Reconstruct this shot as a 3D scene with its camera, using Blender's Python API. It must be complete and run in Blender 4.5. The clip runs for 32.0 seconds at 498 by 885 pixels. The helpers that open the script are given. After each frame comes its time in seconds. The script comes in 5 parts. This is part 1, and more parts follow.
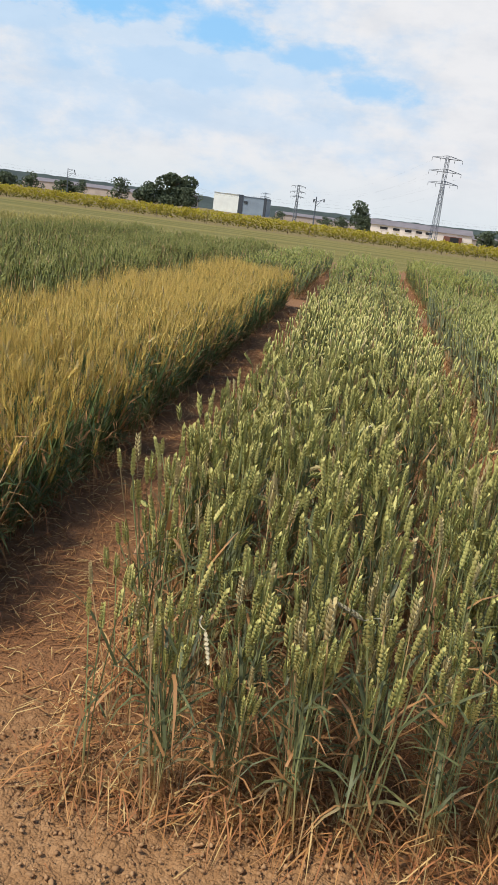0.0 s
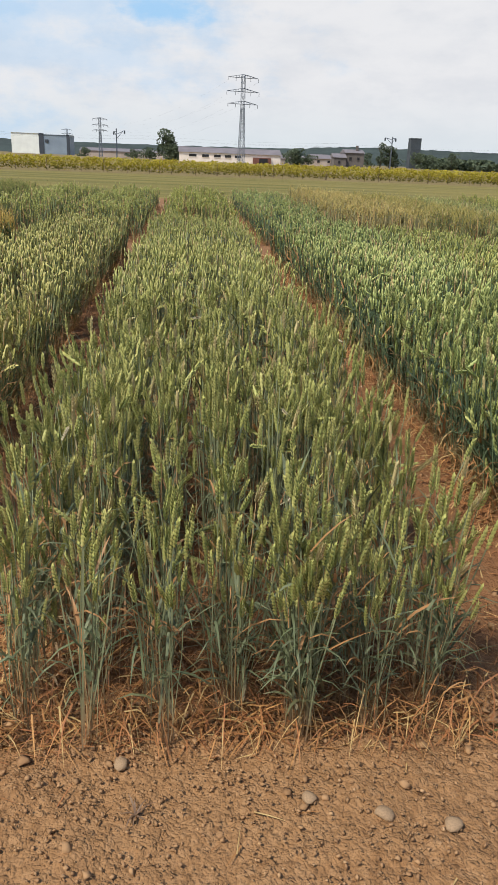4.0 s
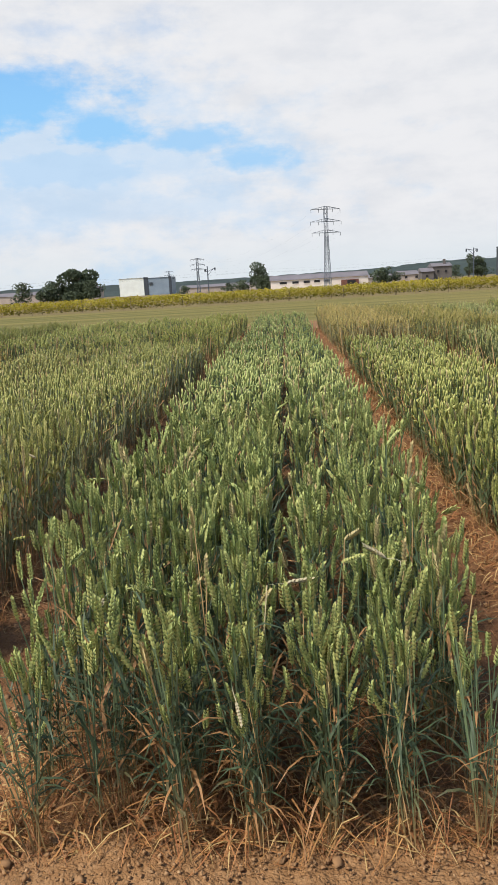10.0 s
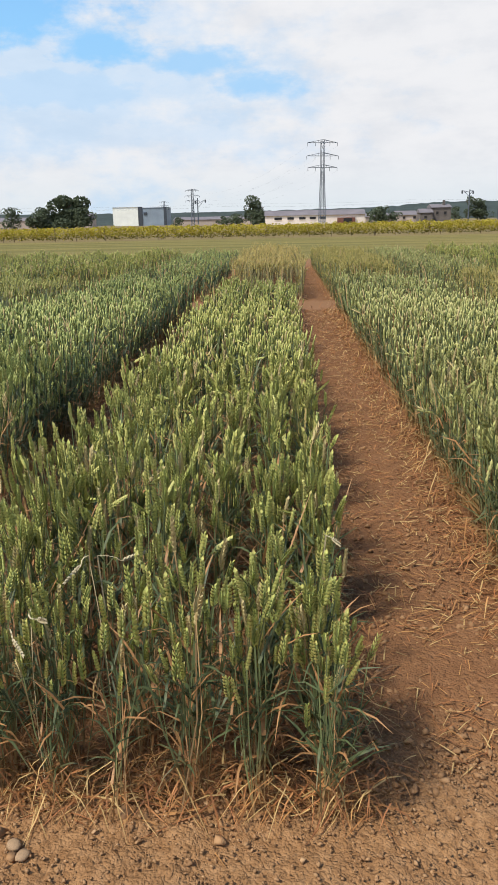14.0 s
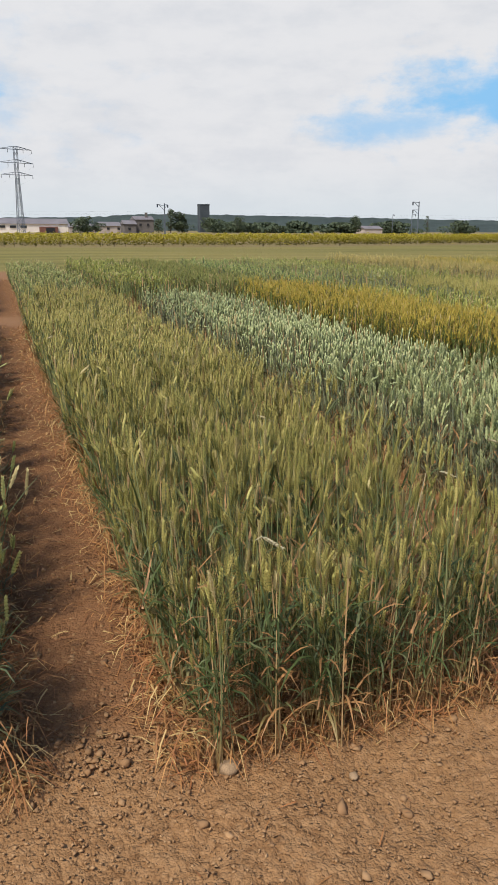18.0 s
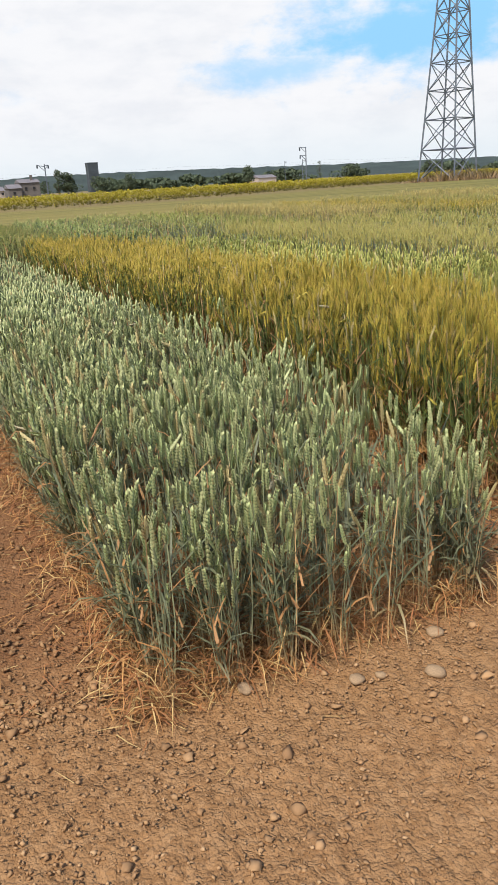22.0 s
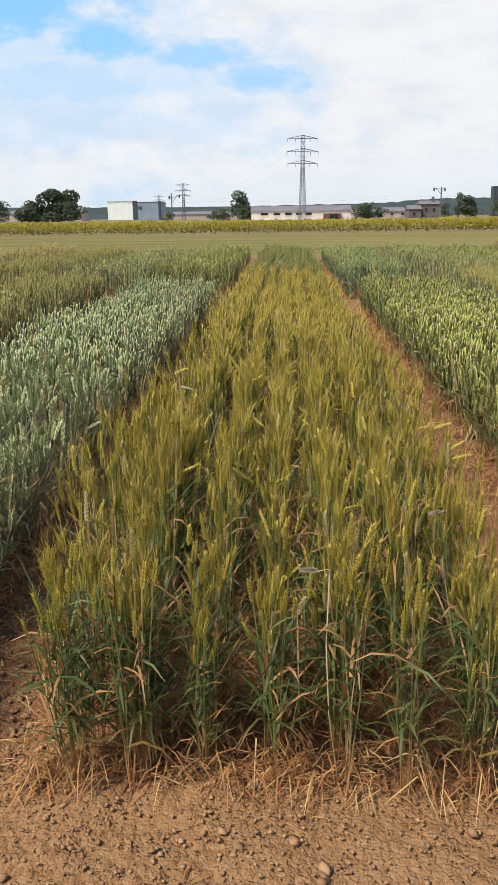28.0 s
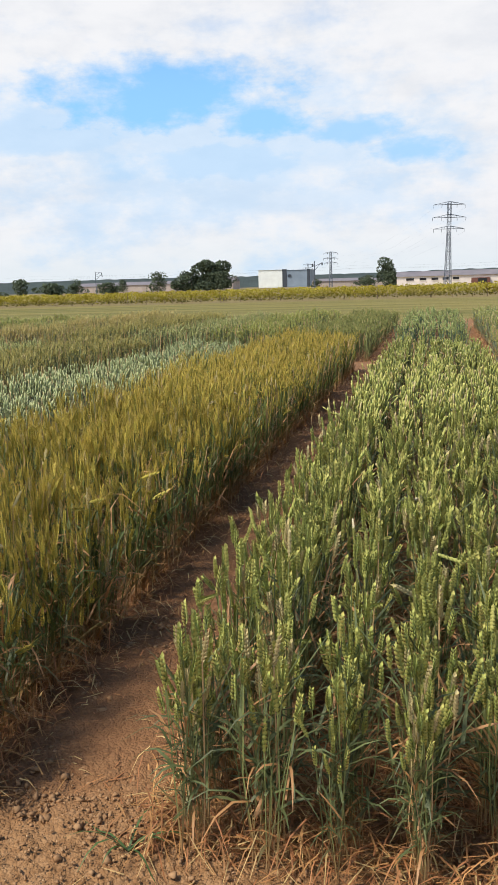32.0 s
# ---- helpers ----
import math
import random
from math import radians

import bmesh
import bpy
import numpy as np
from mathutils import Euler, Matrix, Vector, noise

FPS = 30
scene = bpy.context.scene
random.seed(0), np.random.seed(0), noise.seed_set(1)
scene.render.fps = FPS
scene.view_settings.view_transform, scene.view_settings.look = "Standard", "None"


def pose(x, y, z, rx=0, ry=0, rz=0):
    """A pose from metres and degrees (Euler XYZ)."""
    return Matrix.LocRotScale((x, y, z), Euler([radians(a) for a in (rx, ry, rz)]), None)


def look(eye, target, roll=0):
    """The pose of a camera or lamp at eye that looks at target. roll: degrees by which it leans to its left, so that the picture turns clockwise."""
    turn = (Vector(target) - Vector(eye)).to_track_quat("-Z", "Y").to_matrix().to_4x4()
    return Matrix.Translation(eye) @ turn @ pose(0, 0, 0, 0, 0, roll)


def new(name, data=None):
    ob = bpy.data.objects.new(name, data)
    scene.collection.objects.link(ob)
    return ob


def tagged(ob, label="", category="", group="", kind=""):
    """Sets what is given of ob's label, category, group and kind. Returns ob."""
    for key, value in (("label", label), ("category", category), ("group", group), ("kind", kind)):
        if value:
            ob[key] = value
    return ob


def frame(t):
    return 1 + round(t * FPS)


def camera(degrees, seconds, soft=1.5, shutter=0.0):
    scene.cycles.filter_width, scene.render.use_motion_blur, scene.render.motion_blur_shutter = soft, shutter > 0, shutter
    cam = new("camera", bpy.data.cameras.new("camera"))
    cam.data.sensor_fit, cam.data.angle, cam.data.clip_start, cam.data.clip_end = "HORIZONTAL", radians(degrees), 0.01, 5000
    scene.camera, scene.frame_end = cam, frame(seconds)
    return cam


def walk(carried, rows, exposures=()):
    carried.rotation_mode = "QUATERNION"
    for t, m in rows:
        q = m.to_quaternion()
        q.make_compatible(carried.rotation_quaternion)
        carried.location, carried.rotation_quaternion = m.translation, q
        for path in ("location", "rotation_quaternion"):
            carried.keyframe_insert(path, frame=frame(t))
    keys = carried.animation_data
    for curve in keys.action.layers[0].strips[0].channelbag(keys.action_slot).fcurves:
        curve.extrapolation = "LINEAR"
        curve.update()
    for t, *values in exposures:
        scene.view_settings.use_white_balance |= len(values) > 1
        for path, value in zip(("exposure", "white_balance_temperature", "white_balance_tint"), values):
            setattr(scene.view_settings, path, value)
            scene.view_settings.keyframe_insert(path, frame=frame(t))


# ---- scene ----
import itertools
cam = camera(37.3, 32.0, soft=1.0)
PATH = [
    (0, (0.756, -1.505, 1.43), (0.517, 0.391, 0.841), 7.4),
    (0.5, (0.88, -1.567, 1.469), (0.882, 0.349, 0.893), 2.6),
    (1, (0.889, -1.581, 1.463), (0.909, 0.356, 0.967), 0.6),
    (1.5, (0.871, -1.57, 1.453), (0.86, 0.329, 0.824), -0.2),
    (2, (0.913, -1.566, 1.438), (0.824, 0.374, 0.958), -1.3),
    (2.5, (1.151, -1.664, 1.42), (1.471, 0.247, 0.924), 0.4),
    (3, (1.67, -1.781, 1.449), (2.422, -0.069, 0.74), -2.3),
    (3.5, (2.153, -1.701, 1.468), (2.711, 0.078, 0.746), -0.8),
    (4, (2.338, -1.653, 1.503), (2.508, 0.207, 0.788), 2.2),
    (4.5, (2.368, -1.676, 1.521), (2.378, 0.183, 0.783), -0.1),
    (6.5, (2.867, -1.747, 1.419), (2.811, 0.118, 0.697), 2.5),
    (7, (3.502, -1.845, 1.453), (3.736, 0.037, 0.819), -0.4),
    (7.5, (4.005, -1.685, 1.442), (4.298, 0.122, 0.636), 0.2),
    (8, (4.263, -1.722, 1.534), (4.302, 0.139, 0.802), -0.3),
    (8.5, (4.297, -1.725, 1.567), (4.354, 0.163, 0.909), 1.7),
    (9, (4.318, -1.744, 1.575), (4.414, 0.165, 0.984), 1.3),
    (9.5, (4.324, -1.785, 1.59), (4.266, 0.151, 1.092), -0.5),
    (10, (4.559, -1.725, 1.455), (4.445, 0.229, 1.045), -3.4),
    (10.5, (5.111, -1.774, 1.489), (5.197, 0.175, 1.05), -2.8),
    (11, (5.604, -1.728, 1.503), (5.869, 0.159, 0.897), -2.8),
    (11.5, (6.016, -1.572, 1.396), (6.114, 0.275, 0.637), 1.7),
    (12, (6.121, -1.608, 1.469), (6.173, 0.316, 0.925), 1.6),
    (12.5, (6.144, -1.601, 1.46), (6.139, 0.319, 0.9), -0.3),
    (13, (6.128, -1.598, 1.455), (6.132, 0.311, 0.858), -0.1),
    (13.5, (6.189, -1.597, 1.448), (6.053, 0.322, 0.903), -1.3),
    (15.5, (8.119, -1.708, 1.475), (8.235, 0.155, 0.757), -0.2),
    (16, (8.12, -1.712, 1.51), (8.134, 0.204, 0.937), 0.5),
    (16.5, (8.114, -1.706, 1.514), (8.147, 0.22, 0.977), -0.4),
    (17, (8.124, -1.703, 1.518), (8.156, 0.224, 0.984), -0.8),
    (17.5, (8.206, -1.616, 1.476), (8.023, 0.343, 1.119), -0.4),
    (18, (8.842, -1.899, 1.562), (9.466, -0.081, 1.009), 0.3),
    (18.5, (9.371, -1.721, 1.398), (9.93, 0.117, 0.842), -0.5),
    (19, (9.685, -1.666, 1.386), (9.932, 0.21, 0.738), 0.2),
    (19.5, (9.846, -1.679, 1.502), (9.899, 0.235, 0.923), -1.5),
    (20, (9.875, -1.66, 1.502), (9.865, 0.263, 0.952), -1.1),
    (20.5, (9.874, -1.655, 1.503), (9.898, 0.271, 0.965), 1),
    (21, (9.888, -1.659, 1.499), (9.901, 0.269, 0.97), 0.1),
    (21.5, (10.118, -1.671, 1.478), (9.984, 0.249, 0.934), 0.1),
    (22, (10.8, -1.824, 1.421), (11.609, -0.121, 0.754), -3.3),
    (22.5, (11.279, -1.732, 1.404), (11.786, 0.085, 0.739), -3.9),
    (23, (11.624, -1.689, 1.435), (11.744, 0.174, 0.716), 1.2),
    (23.5, (11.837, -1.733, 1.558), (11.875, 0.154, 0.895), -0.8),
    (24, (11.865, -1.732, 1.556), (11.974, 0.152, 0.894), 0.7),
    (24.5, (11.874, -1.707, 1.529), (11.97, 0.175, 0.859), 0.2),
    (25, (12.157, -1.788, 1.514), (12.761, -0.013, 0.816), -1.1),
    (25.5, (12.707, -1.898, 1.546), (13.821, -0.389, 0.852), -2.9),
    (27.5, (13.628, -1.671, 1.497), (13.695, 0.225, 0.864), 0.9),
    (28, (13.684, -1.699, 1.523), (13.586, 0.211, 0.938), -0.7),
    (28.5, (13.859, -1.666, 1.446), (14.029, 0.277, 1.002), 1),
    (29, (14.449, -1.744, 1.4), (15.153, -0.022, 0.666), -0),
    (29.5, (14.977, -1.615, 1.38), (15.489, 0.188, 0.682), 0.4),
    (30, (15.31, -1.517, 1.382), (15.343, 0.345, 0.653), 2.1),
    (30.5, (15.522, -1.556, 1.509), (15.443, 0.339, 0.875), 1.7),
    (31, (15.536, -1.601, 1.52), (15.507, 0.3, 0.901), 0.6),
    (31.5, (15.537, -1.604, 1.518), (15.442, 0.297, 0.904), -1.1),
    (32, (15.609, -1.63, 1.471), (15.125, 0.266, 1.058), -1.7),
]
walk(cam, [(t, look(eye, target, roll)) for t, eye, target, roll in PATH], exposures=[(0, -0.06), (1, 0.0), (2.2, -0.02), (3.0, -0.24), (4.0, -0.1), (4.5, -0.05), (6.5, 0.12), (7.2, 0.12), (8.5, 0.03), (9.5, 0.0), (10.2, -0.08), (11, -0.1), (12, -0.03), (13.5, -0.02), (15.5, 0.0), (16.5, 0.05), (17.3, 0.05), (18, -0.17), (19, -0.06), (21.5, 0.02), (22.1, 0.1), (23, -0.1), (24, -0.03), (24.5, -0.02), (25.1, -0.04), (27.5, 0.05), (28.3, 0.03), (29, -0.14), (30, -0.02), (30.8, 0.04), (32, 0.05)])

# ---- light ----
SUN_AZ, SUN_EL = -126.0, 55.0      # degrees clockwise from +y, and above the ground
SKY_BLUE = [  # openings in the cloud: azimuth, elevation, half width, half height, in degrees, and how clear
    (-19.0, 13.6, 9.0, 2.4, 1.0), (-12.0, 11.6, 5.0, 1.3, 0.95), (-6.0, 10.9, 4.2, 1.2, 0.8), (-2.2, 9.2, 3.2, 1.0, 0.8), (-17.0, 9.0, 10.0, 1.6, 0.55), (-28.0, 11.0, 8.0, 2.0, 0.5), (-12.0, 6.2, 12.0, 1.4, 0.32),
    (-16.0, 10.0, 17.0, 6.0, 0.40), (29.0, 7.0, 5.0, 1.0, 0.7), (40.0, 8.6, 10.0, 2.7, 1.0), (54.0, 8.0, 13.0, 3.0, 1.0),
]


def node(nt, kind, **given):
    n = nt.nodes.new(kind)
    for key, value in given.items():
        n.inputs[key.replace("_", " ")].default_value = value
    return n


def math_node(nt, op, a, b=None, c=None):
    n = nt.nodes.new("ShaderNodeMath")
    n.operation = op
    for i, v in enumerate((a, b, c)):
        if v is None:
            continue
        if isinstance(v, (int, float)):
            n.inputs[i].default_value = v
        else:
            nt.links.new(v, n.inputs[i])
    return n.outputs[0]


def mix_node(nt, fac, a, b):
    n = nt.nodes.new("ShaderNodeMix")
    n.data_type = "RGBA"
    for i, v in ((0, fac), (6, a), (7, b)):
        if isinstance(v, (int, float)):
            n.inputs[i].default_value = v
        elif isinstance(v, tuple):
            n.inputs[i].default_value = (*v, 1.0)[:4]
        else:
            nt.links.new(v, n.inputs[i])
    return n.outputs[2]


def ramp_node(nt, fac, lo, hi):
    n = nt.nodes.new("ShaderNodeMapRange")
    n.interpolation_type = "SMOOTHSTEP"
    n.inputs[1].default_value, n.inputs[2].default_value = lo, hi
    nt.links.new(fac, n.inputs[0])
    return n.outputs[0]


def make_world():
    world = bpy.data.worlds.new("sky")
    scene.world = world
    world.use_nodes = True
    nt = world.node_tree
    nt.nodes.clear()
    sky = nt.nodes.new("ShaderNodeTexSky")
    sky.sky_type = "NISHITA"
    sky.sun_disc = False
    sky.sun_elevation, sky.sun_rotation = radians(SUN_EL), radians(SUN_AZ)
    sky.air_density, sky.dust_density = 1.0, 0.6
    tc = nt.nodes.new("ShaderNodeTexCoord")
    sep = nt.nodes.new("ShaderNodeSeparateXYZ")
    nt.links.new(tc.outputs["Generated"], sep.inputs[0])
    az = math_node(nt, "MULTIPLY", math_node(nt, "ARCTAN2", sep.outputs[0], sep.outputs[1]), 57.2958)
    el = math_node(nt, "MULTIPLY", math_node(nt, "ARCSINE", sep.outputs[2]), 57.2958)
    # cloud noise, stretched level
    mp = nt.nodes.new("ShaderNodeMapping")
    mp.inputs["Scale"].default_value = (1.0, 1.0, 3.2)
    nt.links.new(tc.outputs["Generated"], mp.inputs[0])
    warp = node(nt, "ShaderNodeTexNoise", Scale=5.0, Detail=7.0, Roughness=0.6)
    nt.links.new(mp.outputs[0], warp.inputs["Vector"])
    fine = node(nt, "ShaderNodeTexNoise", Scale=11.0, Detail=8.0, Roughness=0.55)
    nt.links.new(mp.outputs[0], fine.inputs["Vector"])
    puffs = nt.nodes.new("ShaderNodeMapping")
    puffs.inputs["Scale"].default_value = (1.0, 1.0, 1.7)
    nt.links.new(tc.outputs["Generated"], puffs.inputs[0])
    tuft = node(nt, "ShaderNodeTexNoise", Scale=17.0, Detail=9.0, Roughness=0.6)
    nt.links.new(puffs.outputs[0], tuft.inputs["Vector"])
    clear = None
    for a, e, w, h, k in SKY_BLUE:
        dx = math_node(nt, "DIVIDE", math_node(nt, "SUBTRACT", az, a), w)
        dy = math_node(nt, "DIVIDE", math_node(nt, "SUBTRACT", el, e), h)
        d = math_node(nt, "SQRT", math_node(nt, "ADD", math_node(nt, "MULTIPLY", dx, dx), math_node(nt, "MULTIPLY", dy, dy)))
        d = math_node(nt, "ADD", d, math_node(nt, "MULTIPLY", math_node(nt, "SUBTRACT", warp.outputs["Fac"], 0.5), 2.6))
        d = math_node(nt, "ADD", d, math_node(nt, "MULTIPLY", math_node(nt, "SUBTRACT", tuft.outputs["Fac"], 0.5), 2.2))
        m = math_node(nt, "MULTIPLY", math_node(nt, "SUBTRACT", 1.0, ramp_node(nt, d, 0.3, 1.5)), k)
        clear = m if clear is None else math_node(nt, "MAXIMUM", clear, m)
    # overhead and behind, unseen: broken cloud, opened up to cut sky fill
    high = math_node(nt, "MULTIPLY", ramp_node(nt, el, 22.0, 34.0), ramp_node(nt, warp.outputs["Fac"], 0.28, 0.46))
    clear = math_node(nt, "MAXIMUM", clear, high)
    rich = node(nt, "ShaderNodeHueSaturation", Saturation=1.3, Value=0.205)
    nt.links.new(sky.outputs[0], rich.inputs["Color"])
    bulk = math_node(nt, "ADD", math_node(nt, "MULTIPLY", fine.outputs["Fac"], 0.6), math_node(nt, "MULTIPLY", tuft.outputs["Fac"], 0.4))
    cloud = mix_node(nt, ramp_node(nt, bulk, 0.34, 0.6), (0.79, 0.81, 0.855), (0.885, 0.89, 0.915))
    low = ramp_node(nt, el, -1.0, 5.5)
    cloud = mix_node(nt, low, (0.745, 0.82, 0.875), cloud)
    blue = mix_node(nt, ramp_node(nt, el, 22.0, 9.0), rich.outputs[0], (0.31, 0.64, 1.0))
    out_col = mix_node(nt, clear, cloud, blue)
    bg = nt.nodes.new("ShaderNodeBackground")
    nt.links.new(out_col, bg.inputs[0])
    bg.inputs[1].default_value = 1.0
    out = nt.nodes.new("ShaderNodeOutputWorld")
    nt.links.new(bg.outputs[0], out.inputs[0])


make_world()
sun = new("sun", bpy.data.lights.new("sun", "SUN"))
sun.data.energy, sun.data.angle, sun.data.color = 5.2, radians(9.0), (1.0, 0.93, 0.82)
s_az, s_el = radians(SUN_AZ), radians(SUN_EL)
sun.matrix_world = look((40 * math.sin(s_az) * math.cos(s_el), 40 * math.cos(s_az) * math.cos(s_el), 40 * math.sin(s_el)), (0, 0, 0))


# ---- materials ----
def material(name, rough=0.8, spec=0.3):
    m = bpy.data.materials.new(name)
    m.use_nodes = True
    nt = m.node_tree
    b = nt.nodes["Principled BSDF"]
    b.inputs["Roughness"].default_value = rough
    b.inputs["Specular IOR Level"].default_value = spec
    return m, nt, b


def plain(name, colour, rough=0.7, vary=0.25, scale=3.0, metal=0.0, bump=0.0):
    """One colour with blotches at two sizes."""
    m, nt, b = material(name, rough)
    tc = nt.nodes.new("ShaderNodeTexCoord")
    n1 = node(nt, "ShaderNodeTexNoise", Scale=scale, Detail=4.0)
    n2 = node(nt, "ShaderNodeTexNoise", Scale=scale * 9, Detail=3.0)
    for n in (n1, n2):
        nt.links.new(tc.outputs["Object"], n.inputs["Vector"])
    f = math_node(nt, "ADD", math_node(nt, "MULTIPLY", n1.outputs["Fac"], 0.6), math_node(nt, "MULTIPLY", n2.outputs["Fac"], 0.4))
    lo = tuple(c * (1 - vary) for c in colour)
    hi = tuple(min(1.0, c * (1 + vary)) for c in colour)
    nt.links.new(mix_node(nt, ramp_node(nt, f, 0.3, 0.7), lo, hi), b.inputs["Base Color"])
    b.inputs["Metallic"].default_value = metal
    if bump:
        bp = node(nt, "ShaderNodeBump", Strength=bump)
        nt.links.new(n2.outputs["Fac"], bp.inputs["Height"])
        nt.links.new(bp.outputs[0], b.inputs["Normal"])
    return m


def plant_material(name, low, high, alt, dry=(0.42, 0.27, 0.10), dry_share=0.08, thin=0.25, rough=0.55, spread=0.9, reach=0.75):
    """Plant tissue: low at the foot, high at the top, alt from plant to plant, some of it dried."""
    m, nt, b = material(name, rough, 0.35)
    tone = nt.nodes.new("ShaderNodeAttribute")
    tone.attribute_name = "tone"
    up = nt.nodes.new("ShaderNodeAttribute")
    up.attribute_name = "rise"
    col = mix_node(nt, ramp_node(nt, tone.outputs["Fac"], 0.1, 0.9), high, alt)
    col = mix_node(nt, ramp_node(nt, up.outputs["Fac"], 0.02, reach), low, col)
    geo = nt.nodes.new("ShaderNodeNewGeometry")
    wide = node(nt, "ShaderNodeTexNoise", Scale=1.7, Detail=2.0)
    nt.links.new(geo.outputs["Position"], wide.inputs["Vector"])
    isl = math_node(nt, "ADD", math_node(nt, "MULTIPLY", geo.outputs["Random Per Island"], 0.5), math_node(nt, "MULTIPLY", wide.outputs["Fac"], 0.5))
    shade = math_node(nt, "ADD", 1.0 - 0.5 * spread, math_node(nt, "MULTIPLY", isl, spread))
    mul = nt.nodes.new("ShaderNodeVectorMath")
    mul.operation = "SCALE"
    nt.links.new(col, mul.inputs[0])
    nt.links.new(shade, mul.inputs["Scale"])
    col = mul.outputs[0]
    col = mix_node(nt, math_node(nt, "GREATER_THAN", tone.outputs["Fac"], 1.0 - dry_share), col, dry)
    nt.links.new(col, b.inputs["Base Color"])
    if thin:
        tr = nt.nodes.new("ShaderNodeBsdfTranslucent")
        nt.links.new(col, tr.inputs[0])
        mx = nt.nodes.new("ShaderNodeMixShader")
        mx.inputs[0].default_value = thin
        nt.links.new(b.outputs[0], mx.inputs[1])
        nt.links.new(tr.outputs[0], mx.inputs[2])
        nt.links.new(mx.outputs[0], nt.nodes["Material Output"].inputs[0])
    return m


def soil_material():
    m, nt, b = material("soil_and_grass", 0.95, 0.15)
    geo = nt.nodes.new("ShaderNodeNewGeometry")
    sep = nt.nodes.new("ShaderNodeSeparateXYZ")
    nt.links.new(geo.outputs["Position"], sep.inputs[0])
    n1 = node(nt, "ShaderNodeTexNoise", Scale=1.3, Detail=5.0)
    n2 = node(nt, "ShaderNodeTexNoise", Scale=34.0, Detail=8.0, Roughness=0.72)
    n3 = node(nt, "ShaderNodeTexNoise", Scale=0.12, Detail=5.0)
    bent = node(nt, "ShaderNodeTexNoise", Scale=55.0, Detail=2.0)
    for n in (n1, n2, n3, bent):
        nt.links.new(geo.outputs["Position"], n.inputs["Vector"])
    shift = nt.nodes.new("ShaderNodeVectorMath")
    shift.operation = "MULTIPLY_ADD"
    nt.links.new(bent.outputs["Color"], shift.inputs[0])
    shift.inputs[1].default_value = (0.016, 0.016, 0.016)
    nt.links.new(geo.outputs["Position"], shift.inputs[2])
    crumbs = []
    for scale in (46.0, 115.0):
        v = node(nt, "ShaderNodeTexVoronoi", Scale=scale)
        nt.links.new(shift.outputs[0], v.inputs["Vector"])
        crumbs.append(v)
    soil = mix_node(nt, ramp_node(nt, n2.outputs["Fac"], 0.32, 0.7), (0.178, 0.090, 0.038), (0.312, 0.172, 0.077))
    soil = mix_node(nt, math_node(nt, "MULTIPLY", ramp_node(nt, n1.outputs["Fac"], 0.35, 0.7), 0.6), soil, (0.276, 0.154, 0.070))
    # each crumb has its own tone
    rnd = nt.nodes.new("ShaderNodeSeparateColor")
    nt.links.new(crumbs[0].outputs["Color"], rnd.inputs[0])
    soil = mix_node(nt, math_node(nt, "MULTIPLY", ramp_node(nt, rnd.outputs[0], 0.45, 1.0), 0.45), soil, (0.34, 0.20, 0.098))
    # bare soil in the crop is redder than the trodden headland
    inner = ramp_node(nt, math_node(nt, "ADD", sep.outputs[1], math_node(nt, "MULTIPLY", n1.outputs["Fac"], 0.8)), 0.3, 0.8)
    # also darkened, with part of the plots' shade on the paths painted in
    soil = mix_node(nt, math_node(nt, "MULTIPLY", inner, 0.7), soil, (0.175, 0.080, 0.036))
    # the cross path and the far headland are trodden and pale too
    lane = math_node(nt, "MULTIPLY", ramp_node(nt, sep.outputs[1], 10.9, 11.3), math_node(nt, "SUBTRACT", 1.0, ramp_node(nt, sep.outputs[1], 12.3, 12.7)))
    lane = math_node(nt, "MAXIMUM", lane, ramp_node(nt, sep.outputs[1], 23.2, 24.2))
    soil = mix_node(nt, math_node(nt, "MULTIPLY", lane, 0.35), soil, (0.31, 0.175, 0.09))
    # the grass strip: mown bands along the plots, dry and pale at the foot of the vines
    rib = nt.nodes.new("ShaderNodeMapping")
    rib.inputs["Scale"].default_value = (0.02, 0.33, 1.0)
    nt.links.new(geo.outputs["Position"], rib.inputs[0])
    band = node(nt, "ShaderNodeTexNoise", Scale=1.0, Detail=4.0, Roughness=0.6)
    nt.links.new(rib.outputs[0], band.inputs["Vector"])
    grass = mix_node(nt, ramp_node(nt, band.outputs["Fac"], 0.37, 0.63), (0.116, 0.112, 0.030), (0.222, 0.180, 0.056))
    grass = mix_node(nt, math_node(nt, "MULTIPLY", ramp_node(nt, n1.outputs["Fac"], 0.35, 0.7), 0.35), grass, (0.17, 0.150, 0.048))
    away = math_node(nt, "SUBTRACT", sep.outputs[1], math_node(nt, "MULTIPLY", math_node(nt, "MAXIMUM", math_node(nt, "SUBTRACT", sep.outputs[0], 38.0), 0.0), 0.34))
    dry_foot = math_node(nt, "MULTIPLY", ramp_node(nt, math_node(nt, "ADD", away, math_node(nt, "MULTIPLY", n3.outputs["Fac"], 6.0)), 68.5, 71.5), 0.7)
    grass = mix_node(nt, dry_foot, grass, (0.20, 0.145, 0.070))
    edge = ramp_node(nt, math_node(nt, "ADD", sep.outputs[1], math_node(nt, "MULTIPLY", n3.outputs["Fac"], 3.0)), 29.0, 31.0)
    nt.links.new(mix_node(nt, edge, soil, grass), b.inputs["Base Color"])
    lump = math_node(nt, "SUBTRACT", 1.0, ramp_node(nt, crumbs[0].outputs["Distance"], 0.2, 0.95))
